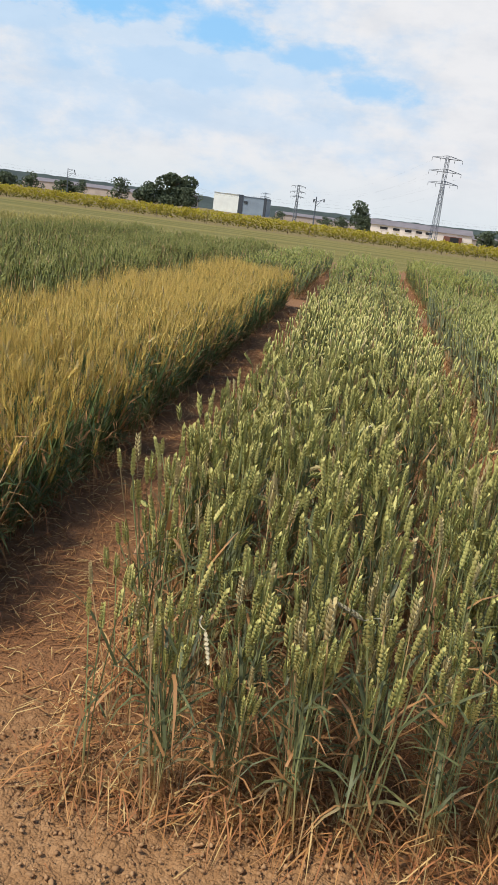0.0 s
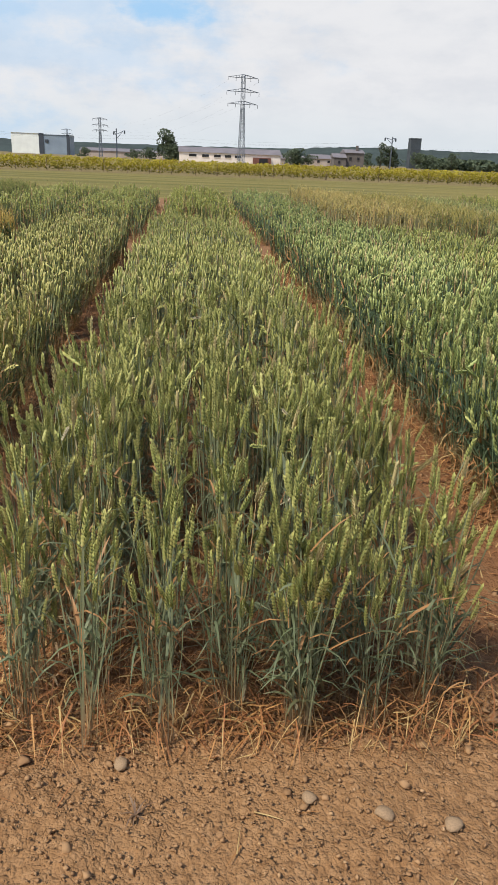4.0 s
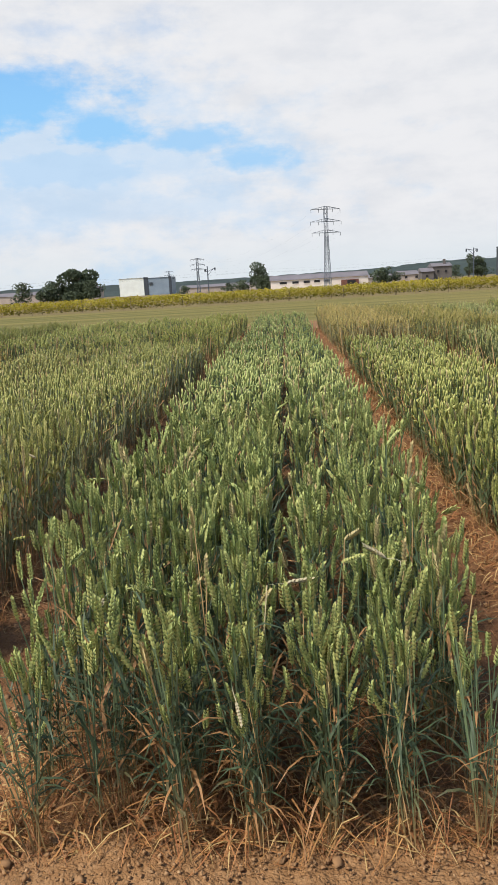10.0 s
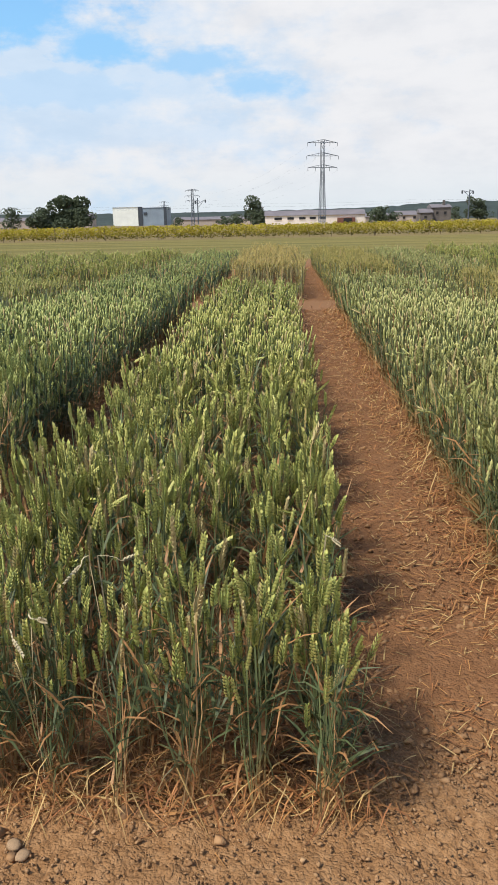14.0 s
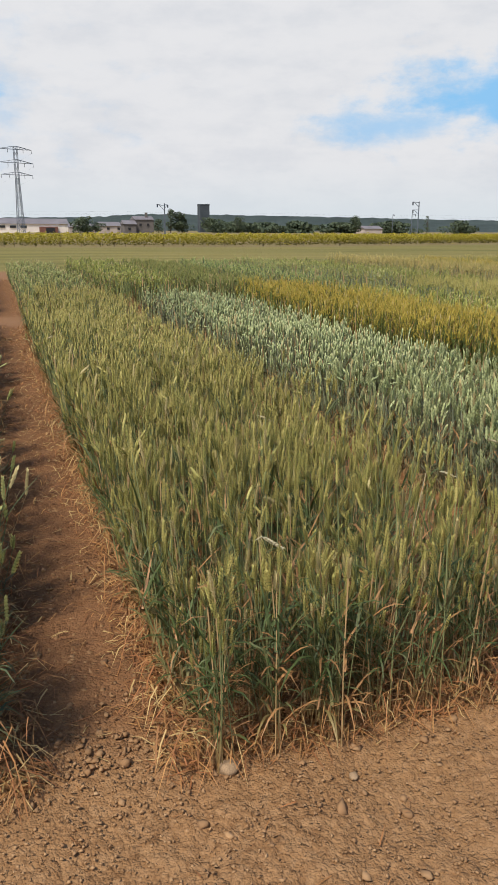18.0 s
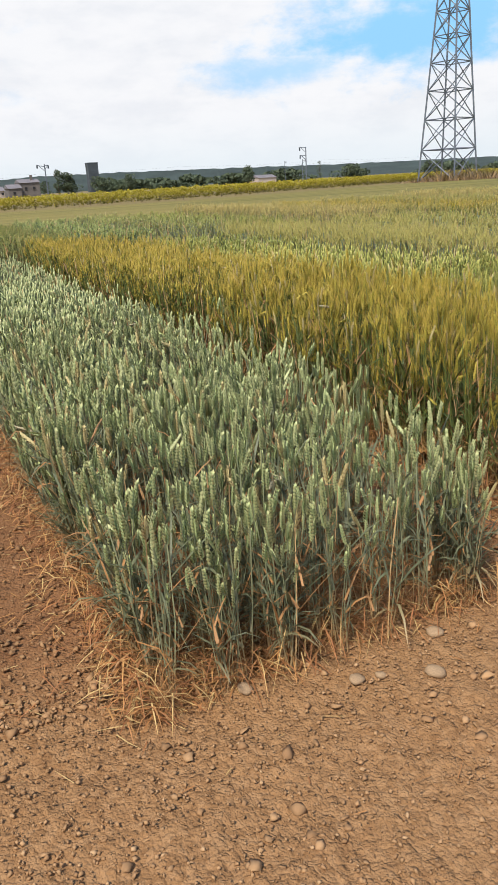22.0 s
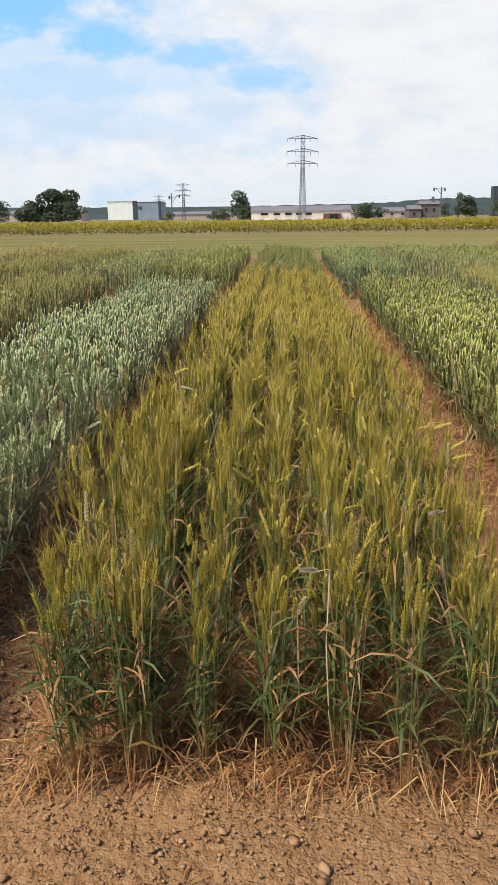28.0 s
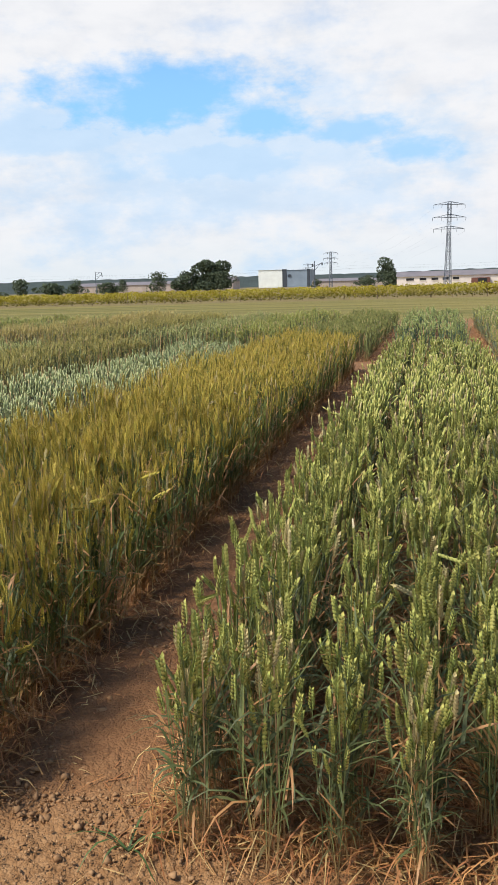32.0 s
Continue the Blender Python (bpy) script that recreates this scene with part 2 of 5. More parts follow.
    big = math_node(nt, "MULTIPLY", lump, math_node(nt, "ADD", 0.2, rnd.outputs[1]))
    tall = math_node(nt, "ADD", big, math_node(nt, "MULTIPLY", math_node(nt, "SUBTRACT", 1.0, ramp_node(nt, crumbs[1].outputs["Distance"], 0.2, 0.95)), 0.5))
    tall = math_node(nt, "ADD", tall, math_node(nt, "MULTIPLY", n2.outputs["Fac"], 0.25))
    bp = node(nt, "ShaderNodeBump", Strength=1.0, Distance=0.0062)
    nt.links.new(tall, bp.inputs["Height"])
    nt.links.new(bp.outputs[0], b.inputs["Normal"])
    return m


M_SOIL = soil_material()
M_CLOD = plant_material("clod_soil", (0.25, 0.138, 0.063), (0.25, 0.138, 0.063), (0.34, 0.20, 0.096), dry=(0.41, 0.255, 0.13), dry_share=0.03, thin=0.0, rough=0.95, spread=0.5)
M_STONE = plain("pale_stone", (0.29, 0.195, 0.112), 0.85, 0.25, 9.0, bump=0.3)
M_STRAW = plant_material("dry_leaf", (0.29, 0.12, 0.044), (0.40, 0.212, 0.072), (0.27, 0.105, 0.038), dry=(0.47, 0.32, 0.13), dry_share=0.2, thin=0.15, rough=0.7)


# ---- mesh helpers ----
def part(name, bm, mat, parent, label=""):
    me = bpy.data.meshes.new(name)
    bm.to_mesh(me)
    bm.free()
    me.materials.append(mat)
    ob = new(name, me)
    ob.parent = parent
    if label:
        tagged(ob, label)
    return ob


def raw_mesh(name, verts, faces, mats, smooth=False, **attrs):
    """A mesh from arrays: verts (n, 3), faces (m, k)."""
    me = bpy.data.meshes.new(name)
    n, k = faces.shape
    me.vertices.add(len(verts))
    me.vertices.foreach_set("co", np.ascontiguousarray(verts, dtype=np.float32).ravel())
    me.loops.add(n * k)
    me.loops.foreach_set("vertex_index", np.ascontiguousarray(faces, dtype=np.int32).ravel())
    me.polygons.add(n)
    me.polygons.foreach_set("loop_start", np.arange(0, n * k, k, dtype=np.int32))
    if smooth:
        me.polygons.foreach_set("use_smooth", np.ones(n, dtype=bool))
    for key, values in attrs.items():
        a = me.attributes.new(key, "FLOAT", "POINT")
        a.data.foreach_set("value", np.ascontiguousarray(values, dtype=np.float32))
    me.update(calc_edges=True)
    me.validate()
    for mat in mats:
        me.materials.append(mat)
    return me


class Pile:
    """Many copies of small shapes, gathered into one mesh of triangles."""

    def __init__(self):
        self.v, self.f, self.t, self.r, self.count = [], [], [], [], 0

    def add(self, shape, pos, turn, size, tone, rise=None):
        """shape: (verts, faces); pos (n,3); turn (n,3,3); size (n,3); tone (n,)."""
        sv, sf = shape[:2]
        n = len(pos)
        if n == 0:
            return
        v = np.einsum("nij,nkj->nki", turn, sv[None] * size[:, None, :]) + pos[:, None, :]
        if rise is None and len(shape) > 2:
            rise = np.tile(shape[2], (n, 1))
        self.put(v, sf, tone, rise)

    def put(self, v, sf, tone, rise=None):
        """v (n, k, 3): the corners of n shapes that share the faces sf."""
        n, k = v.shape[:2]
        f = sf[None] + (self.count + np.arange(n) * k)[:, None, None]
        self.v.append(v.reshape(-1, 3))
        self.f.append(f.reshape(-1, 3))
        self.t.append(np.repeat(tone, k))
        self.r.append(np.full(n * k, 1.0) if rise is None else np.asarray(rise).reshape(-1))
        self.count += n * k

    def mesh(self, name, mats, smooth=False):
        return raw_mesh(name, np.concatenate(self.v), np.concatenate(self.f), mats, smooth, tone=np.concatenate(self.t), rise=np.concatenate(self.r))


def turns(yaw, lean, way):
    """Rotations: spun about z by yaw, then leant by the angle lean towards the heading way."""
    c, s = np.cos(yaw), np.sin(yaw)
    z, o = np.zeros_like(yaw), np.ones_like(yaw)
    spin = np.stack([np.stack([c, -s, z], -1), np.stack([s, c, z], -1), np.stack([z, z, o], -1)], -2)
    ax, ay = -np.sin(way), np.cos(way)
    c, s = np.cos(lean), np.sin(lean)
    t = 1 - c
    tip = np.stack([
        np.stack([t * ax * ax + c, t * ax * ay, s * ay], -1),
        np.stack([t * ax * ay, t * ay * ay + c, -s * ax], -1),
        np.stack([-s * ay, s * ax, c], -1)], -2)
    return tip @ spin


def quads(a):
    a = np.asarray(a)
    return np.concatenate([a[:, [0, 1, 2]], a[:, [0, 2, 3]]])


def spikelet_ear(rng, rows=7):
    """A wheat ear one unit tall and about one unit in half width: a slim core with fat overlapping spikelets in two ranks."""
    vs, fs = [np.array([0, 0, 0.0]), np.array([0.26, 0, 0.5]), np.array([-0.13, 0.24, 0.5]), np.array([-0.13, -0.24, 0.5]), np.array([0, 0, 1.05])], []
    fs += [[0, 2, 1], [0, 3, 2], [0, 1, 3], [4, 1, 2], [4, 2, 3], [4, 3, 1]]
    # low rise at core and spikelet bases takes the ear's painted-in dark colour
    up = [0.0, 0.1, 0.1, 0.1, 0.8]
    n = len(vs)
    for i in range(rows):
        z = (i - 0.05) / (rows + 0.35)
        taper = (1.0 - 0.42 * (i / rows) ** 2) * (0.75 if i == 0 else 1.0)
        for side in (0, 1):
            zz = z + side * 0.5 / rows
            a = side * math.pi + rng.uniform(-0.25, 0.25)
            dx, dy = math.cos(a), math.sin(a)
            base = np.array([0.06 * dx, 0.06 * dy, zz])
            tip = np.array([1.12 * dx * taper, 0.9 * dy * taper, zz + 1.5 / rows])
            mid = base * 0.5 + tip * 0.5
            out = np.array([dx, dy, -0.012]) * 0.50 * taper
            across = np.array([-dy, dx, 0]) * 0.84 * taper
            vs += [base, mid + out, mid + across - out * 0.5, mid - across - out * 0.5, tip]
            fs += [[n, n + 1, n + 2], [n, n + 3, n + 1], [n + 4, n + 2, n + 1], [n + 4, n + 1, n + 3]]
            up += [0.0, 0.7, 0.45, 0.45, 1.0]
            n += 5
    return np.array(vs), np.array(fs), np.array(up)


def loft_ear(rings, sides):
    """A plainer ear: a tapered body with notches."""
    vs, fs, up = [np.array([0, 0, 0])], [], [0.1]
    for i in range(rings):
        z = (i + 0.5) / rings
        r = (0.95 if i % 2 == 0 else 0.6) * (1.0 - 0.35 * z * z)
        for j in range(sides):
            a = 2 * math.pi * j / sides + i * 0.5
            vs.append(np.array([r * math.cos(a), 0.8 * r * math.sin(a), z]))
            # notches get low rise, so shade is coloured into them
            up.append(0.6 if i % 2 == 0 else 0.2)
    vs.append(np.array([0, 0, 1.08]))
    up.append(0.75)
    top = len(vs) - 1
    for j in range(sides):
        k = (j + 1) % sides
        fs.append([0, 1 + k, 1 + j])
        fs.append([top, top - sides + j, top - sides + k])
        for i in range(rings - 1):
            a, b = 1 + i * sides, 1 + (i + 1) * sides
            fs += [[a + j, a + k, b + k], [a + j, b + k, b + j]]
    return np.array(vs), np.array(fs), np.array(up)


ear_rng = random.Random(5)
EARS_NEAR = [spikelet_ear(ear_rng) for _ in range(4)]
EARS_MID = [spikelet_ear(ear_rng, 4) for _ in range(3)]
EARS_FAR = [loft_ear(3, 3)]
EARS_MIN = [loft_ear(2, 3)]
AWN = (np.array([[-0.5, 0, 0], [0.5, 0, 0], [0, 0, 1.0]]), np.array([[0, 1, 2]]))


def ribbons(rng, root, way, length, up, width, segs, droop):
    """Leaf blades: n ribbons from root, heading way, rising by up and drooping. Returns (n, k, 3) and faces."""
    n = len(root)
    s = np.linspace(0, 1, segs + 1)
    out = length[:, None] * s[None] * 0.75
    rise = length[:, None] * (up[:, None] * s[None] - droop[:, None] * s[None] ** 2)
    c, sn = np.cos(way)[:, None], np.sin(way)[:, None]
    mid = np.stack([root[:, 0:1] + out * c, root[:, 1:2] + out * sn, np.maximum(root[:, 2:3] + rise, 0.004)], -1)
    half = 0.5 * width[:, None] * (1 - s[None] ** 2.2) ** 0.8 + 0.0004
    twist = rng.uniform(-0.8, 0.8, n)[:, None] * s[None]
    side = np.stack([-sn * half * np.cos(twist), c * half * np.cos(twist), half * np.sin(twist)], -1)
    v = np.stack([mid - side, mid + side], 2).reshape(n, -1, 3)
    f = quads([[2 * i, 2 * i + 1, 2 * i + 3, 2 * i + 2] for i in range(segs)])
    return v, f


def stalks(rng, foot, head, width, segs):
    """Stems from foot to head with a slight bow: flat ribbons, each turned its own way."""
    n = len(foot)
    s = np.linspace(0, 1, segs + 1)
    bow = rng.normal(0, 0.012, (n, 1, 2)) * np.sin(np.pi * s)[None, :, None]
    mid = foot[:, None] + (head - foot)[:, None] * s[None, :, None]
    mid[..., :2] += bow
    a = rng.uniform(0, np.pi, n)
    side = np.stack([np.cos(a), np.sin(a), 0 * a], -1)[:, None] * (0.5 * width)[:, None, None]
    v = np.stack([mid - side, mid + side], 2).reshape(n, -1, 3)
    f = quads([[2 * i, 2 * i + 1, 2 * i + 3, 2 * i + 2] for i in range(segs)])
    return v, f, np.repeat(s, 2)[None].repeat(n, 0)


# ---- the trial plots ----
ROWS, PLOT_W = 7, 1.3


def stands(rng, length):
    """How thickly each row stands, for every quarter metre along it."""
    n = int(length * 4) + 2
    w = np.clip(rng.normal(1.0, 0.45, (ROWS, n)), 0.15, 2.0)
    w[:, 1:] = 0.5 * w[:, 1:] + 0.5 * w[:, :-1]
    w = w * np.clip(rng.normal(1.0, 0.2, (ROWS, 1)), 0.55, 1.4)
    w[[0, -1]] = 0.9 + 0.35 * w[[0, -1]]
    return w


def sow(rng, w, m, y0, y1):
    """Rows and places of m plants between y0 and y1, by how thickly the rows stand."""
    cells = w[:, int(y0 * 4):int(math.ceil(y1 * 4))]
    k = rng.choice(cells.size, m, p=(cells / cells.sum()).ravel())
    row, q = np.divmod(k, cells.shape[1])
    return row, np.clip((int(y0 * 4) + q + rng.uniform(0, 1, m)) / 4, y0, y1)


def crop(rng, width, length, height, density, awned, zones, ear_len=0.084, ear_w=0.0096, lean=0.075, wind=(0.0, 0.05), gap=0.018, leafy=1.15, awn_len=0.085, start=0.0, sink=0.12):
    """Plants of one plot in drilled rows, x from 0 to width, y from 0 to length. zones: list of (y to, detail)."""
    ears, awns, stems, leaves = Pile(), Pile(), Pile(), Pile()
    thick_rows, row_x = stands(rng, length), rng.normal(0, 0.012, ROWS)
    y0 = start
    for y1, detail in zones:
        y1 = min(y1, length)
        if y1 <= y0:
            continue
        share = {"near": 1.55, "mid": 1.45, "far": 1.3, "min": 1.0}[detail]
        n = int(density * width * (y1 - y0) * share)
        # plants of about four ears each, thick in some stretches of a row and thin in others, then the ears round them
        m = max(n // 4, 1)
        p_row, p_y = sow(rng, thick_rows, m, y0, y1)
        p_h = rng.normal(1.0, 0.05, m)
        who = rng.integers(0, m, n)
        row = p_row[who]
        x = (row + 0.5) / ROWS * width + row_x[row] + rng.normal(0, gap, n)
        y = p_y[who] + rng.normal(0, 0.030, n)
        y = np.where(y < start, start + np.abs(y - start), y)
        patch = 1.0 + 0.035 * np.sin(x * 3.1 + y * 1.3) + 0.03 * np.sin(y * 2.3 + row * 1.7) - sink * np.clip(y / 11.0, 0, 1)
        h = height * patch * p_h[who] * np.clip(rng.normal(1.0, 0.07, n), 0.75, 1.15)
        h *= np.where(rng.uniform(0, 1, n) < 0.25, rng.uniform(0.62, 0.92, n), 1.0)
        h *= np.where(rng.uniform(0, 1, n) < 0.55 * np.clip(1.0 - y / 0.7, 0, 1), rng.uniform(0.6, 0.9, n), 1.0)
        way = rng.uniform(0, 2 * np.pi, n)
        tip = np.abs(rng.normal(0, lean, n)) * h
        foot = np.stack([x, y, np.zeros(n)], -1)
        side = np.where(row == 0, -1.0, np.where(row == ROWS - 1, 1.0, 0.0))
        h *= np.where((side != 0) & (rng.uniform(0, 1, n) < 0.5), rng.uniform(0.55, 0.95, n), 1.0)
        hx, hy = x + tip * np.cos(way) + (wind[0] + 0.05 * (x / width - 0.5) ** 3 * 4 + side * rng.normal(0.02, 0.05, n)) * h, y + tip * np.sin(way) + wind[1] * h
        size = ear_len * np.clip(rng.normal(1, 0.13, n), 0.6, 1.4)
        head = np.stack([hx, hy, h - size], -1)
        tone = rng.uniform(0, 1, n)
        bend = np.abs(rng.normal(0.12, 0.18, n)) + (rng.uniform(0, 1, n) < 0.06) * rng.uniform(0.3, 1.2, n)
        spin = rng.uniform(0, 2 * np.pi, n)
        turn = turns(spin, bend, way)
        shapes = {"near": EARS_NEAR, "mid": EARS_MID, "far": EARS_FAR, "min": EARS_MIN}[detail]
        fat = {"near": 1.05, "mid": 1.15, "far": 1.25, "min": 1.5}[detail]
        pick = rng.integers(0, len(shapes), n)
        for i, shape in enumerate(shapes):
            w = pick == i
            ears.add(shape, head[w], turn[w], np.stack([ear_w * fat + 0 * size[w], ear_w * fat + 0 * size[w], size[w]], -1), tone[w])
        if awned:
            per = {"near": 11, "mid": 11, "far": 8, "min": 6}[detail]
            for j in range(per):
                a = spin + 2 * np.pi * j / per + rng.normal(0, 0.3, n)
                at = head + (turn @ np.array([0, 0, 1.0])) * (size * rng.uniform(0.3, 1.0, n))[:, None]
                thick = {"near": 0.0012, "mid": 0.0015, "far": 0.0024, "min": 0.0040}[detail]
                ln = awn_len * rng.uniform(0.7, 1.2, n)
                awns.add(AWN, at, turns(spin + rng.uniform(0, 3, n), bend * 0.6 + rng.uniform(0.04, 0.42, n), a), np.stack([thick + 0 * ln, thick + 0 * ln, ln], -1), tone)
        segs = {"near": 2, "mid": 1, "far": 1, "min": 1}[detail]
        thick = {"near": 0.0035, "mid": 0.0042, "far": 0.0065, "min": 0.012}[detail]
        v, f, s = stalks(rng, foot, head + np.array([0, 0, 0.004]), np.full(n, thick), segs)
        stems.put(v, f, tone, s)
        per, segs = {"near": (2.3, 3), "mid": (2.0, 2), "far": (1.6, 1), "min": (0.9, 1)}[detail]
        m = int(n * per * leafy)
        who = rng.integers(0, n, m)
        at = 0.06 + 0.76 * rng.uniform(0, 1, m) ** 1.15
        root = foot[who] + (head[who] - foot[who]) * at[:, None]
        ln = rng.uniform(0.10, 0.24, m)
        v, f = ribbons(rng, root, rng.uniform(0, 2 * np.pi, m), ln, rng.uniform(0.5, 1.3, m), rng.uniform(0.005, 0.011, m) * {"near": 1.0, "mid": 1.15, "far": 1.8, "min": 2.6}[detail], segs, rng.uniform(0.1, 1.0, m))
        leaves.put(v, f, rng.uniform(0, 1, m), v[..., 2] / height)
        y0 = y1
    return ears, awns, stems, leaves


def litter(rng, width, length, edge_n, front_n, strewn=0.4):
    """Dead leaves lying along the paths, hanging in arcs round the foot of the front plants and lying between the rows."""
    pile = Pile()

    def strew(x, y, z, ln, up, wide, droop):
        m = len(x)
        v, f = ribbons(rng, np.stack([x, y, z], -1), rng.uniform(0, 2 * np.pi, m), ln, up, wide, 2, droop)
        pile.put(v, f, rng.uniform(0, 1, m), rng.uniform(0, 1, m)[:, None].repeat(v.shape[1], 1))

    n = edge_n
    y = length * rng.uniform(0.0, 1, n) ** 1.25
    x = np.clip(np.abs(rng.normal(0.0, 1.0, n)) * np.clip(0.06 + 0.03 * y, 0, 0.16) - 0.035, -1, 0.34)
    x = np.where(rng.uniform(0, 1, n) < 0.7, -x, width + x)
    strew(x, y, np.abs(rng.normal(0.008, 0.035, n)), rng.uniform(0.04, 0.13, n), rng.uniform(-0.1, 0.4, n), rng.uniform(0.0024, 0.0052, n) * (1 + 0.15 * y), rng.uniform(0.1, 0.8, n))
    n = edge_n // 5
    y = length * rng.uniform(0.0, 1, n) ** 1.5
    strew(np.where(rng.uniform(0, 1, n) < 0.6, 0.02 - np.abs(rng.normal(0, 0.05, n)), width - 0.02 + np.abs(rng.normal(0, 0.05, n))), y, rng.uniform(0.01, 0.24, n), rng.uniform(0.08, 0.20, n), rng.uniform(-0.1, 0.6, n), rng.uniform(0.0022, 0.0046, n) * (1 + 0.12 * y), rng.uniform(0.6, 1.5, n))
    n = front_n
    row = (rng.integers(0, ROWS, n) + 0.5) / ROWS * width
    strew(row + rng.normal(0, 0.05, n), np.abs(rng.normal(0.05, 0.09, n)) + 0.02, np.abs(rng.normal(0.02, 0.035, n)), rng.uniform(0.07, 0.18, n), rng.uniform(-0.05, 0.45, n), rng.uniform(0.0016, 0.0036, n), rng.uniform(0.3, 1.0, n))
    n = front_n * 2
    row = (rng.integers(0, ROWS, n) + 0.5) / ROWS * width
    strew(row + rng.normal(0, 0.03, n), 0.02 + 1.2 * rng.uniform(0, 1, n) ** 1.8, rng.uniform(0.01, 0.16, n), rng.uniform(0.08, 0.18, n), rng.uniform(-0.1, 0.5, n), rng.uniform(0.0018, 0.0036, n), rng.uniform(0.8, 1.8, n))
    n = front_n // 2
    strew(rng.uniform(-0.02, width + 0.02, n), rng.normal(0.07, 0.05, n), np.abs(rng.normal(0.006, 0.012, n)), rng.uniform(0.03, 0.11, n), rng.uniform(-0.1, 0.3, n), rng.uniform(0.0014, 0.0032, n), rng.uniform(0.1, 0.5, n))
    n = int(edge_n * strewn)
    y = length * rng.uniform(0.03, 1, n) ** 1.15
    strew(width + 0.6 * rng.uniform(0, 1, n) ** 0.7, y, np.abs(rng.normal(0.004, 0.012, n)), rng.uniform(0.04, 0.14, n), rng.uniform(-0.1, 0.2, n), rng.uniform(0.0018, 0.0036, n) * (1 + 0.15 * y), rng.uniform(0.1, 0.5, n))
    n = front_n * 10
    strew(rng.integers(0, ROWS + 1, n) / ROWS * width + rng.normal(0, 0.03, n), 0.03 + 3.6 * rng.uniform(0.0, 1.0, n) ** 1.7, np.abs(rng.normal(0.03, 0.05, n)), rng.uniform(0.06, 0.18, n), rng.uniform(0.0, 0.6, n), rng.uniform(0.0025, 0.005, n), rng.uniform(0.3, 1.2, n))
    return pile


KINDS = {}   # ear, ear of other plants, stem foot, stem top, leaf, awn
KINDS["light"] = ((0.382, 0.379, 0.156), (0.467, 0.438, 0.197), (0.3, 0.17, 0.066), (0.117, 0.142, 0.061), (0.068, 0.096, 0.044), (0.42, 0.36, 0.13))
KINDS["cream"] = ((0.399, 0.372, 0.139), (0.48, 0.423, 0.167), (0.31, 0.17, 0.064), (0.126, 0.142, 0.058), (0.073, 0.096, 0.043), (0.42, 0.36, 0.13))
KINDS["thin"] = ((0.356, 0.355, 0.127), (0.456, 0.425, 0.171), (0.24, 0.16, 0.085), (0.155, 0.176, 0.095), (0.09, 0.127, 0.064), (0.396, 0.363, 0.11))
KINDS["olive"] = ((0.347, 0.314, 0.108), (0.443, 0.373, 0.138), (0.25, 0.16, 0.062), (0.125, 0.14, 0.058), (0.056, 0.092, 0.028), (0.46, 0.382, 0.125))
KINDS["dark"] = ((0.331, 0.368, 0.143), (0.44, 0.443, 0.175), (0.23, 0.15, 0.062), (0.08, 0.115, 0.059), (0.044, 0.077, 0.041), (0.33, 0.33, 0.13))
KINDS["mid"] = ((0.372, 0.378, 0.123), (0.445, 0.416, 0.151), (0.26, 0.155, 0.065), (0.1, 0.126, 0.053), (0.056, 0.086, 0.037), (0.385, 0.341, 0.12))
KINDS["pale"] = ((0.367, 0.394, 0.207), (0.428, 0.434, 0.243), (0.27, 0.18, 0.085), (0.147, 0.16, 0.09), (0.09, 0.115, 0.066), (0.42, 0.42, 0.22))
KINDS["gold"] = ((0.362, 0.3, 0.055), (0.454, 0.345, 0.068), (0.3, 0.145, 0.05), (0.088, 0.108, 0.026), (0.048, 0.078, 0.021), (0.592, 0.424, 0.095))
KINDS["barley"] = ((0.47, 0.345, 0.1), (0.58, 0.41, 0.125), (0.14, 0.14, 0.05), (0.092, 0.135, 0.046), (0.055, 0.094, 0.032), (0.583, 0.426, 0.13))
KINDS["tan"] = ((0.45, 0.37, 0.15), (0.55, 0.44, 0.18), (0.242, 0.175, 0.088), (0.196, 0.185, 0.088), (0.119, 0.128, 0.06), (0.52, 0.39, 0.14))
KINDS["hazel"] = ((0.392, 0.346, 0.115), (0.45, 0.41, 0.145), (0.21, 0.165, 0.1), (0.12, 0.155, 0.1), (0.08, 0.115, 0.07), (0.462, 0.38, 0.125))
KINDS["fresh"] = ((0.351, 0.354, 0.105), (0.429, 0.391, 0.126), (0.26, 0.155, 0.065), (0.117, 0.139, 0.049), (0.064, 0.09, 0.036), (0.385, 0.341, 0.12))
KINDS["green"] = ((0.235, 0.255, 0.085), (0.3, 0.295, 0.1), (0.2, 0.14, 0.06), (0.115, 0.13, 0.046), (0.07, 0.092, 0.032), (0.31, 0.3, 0.1))
MATS = {}
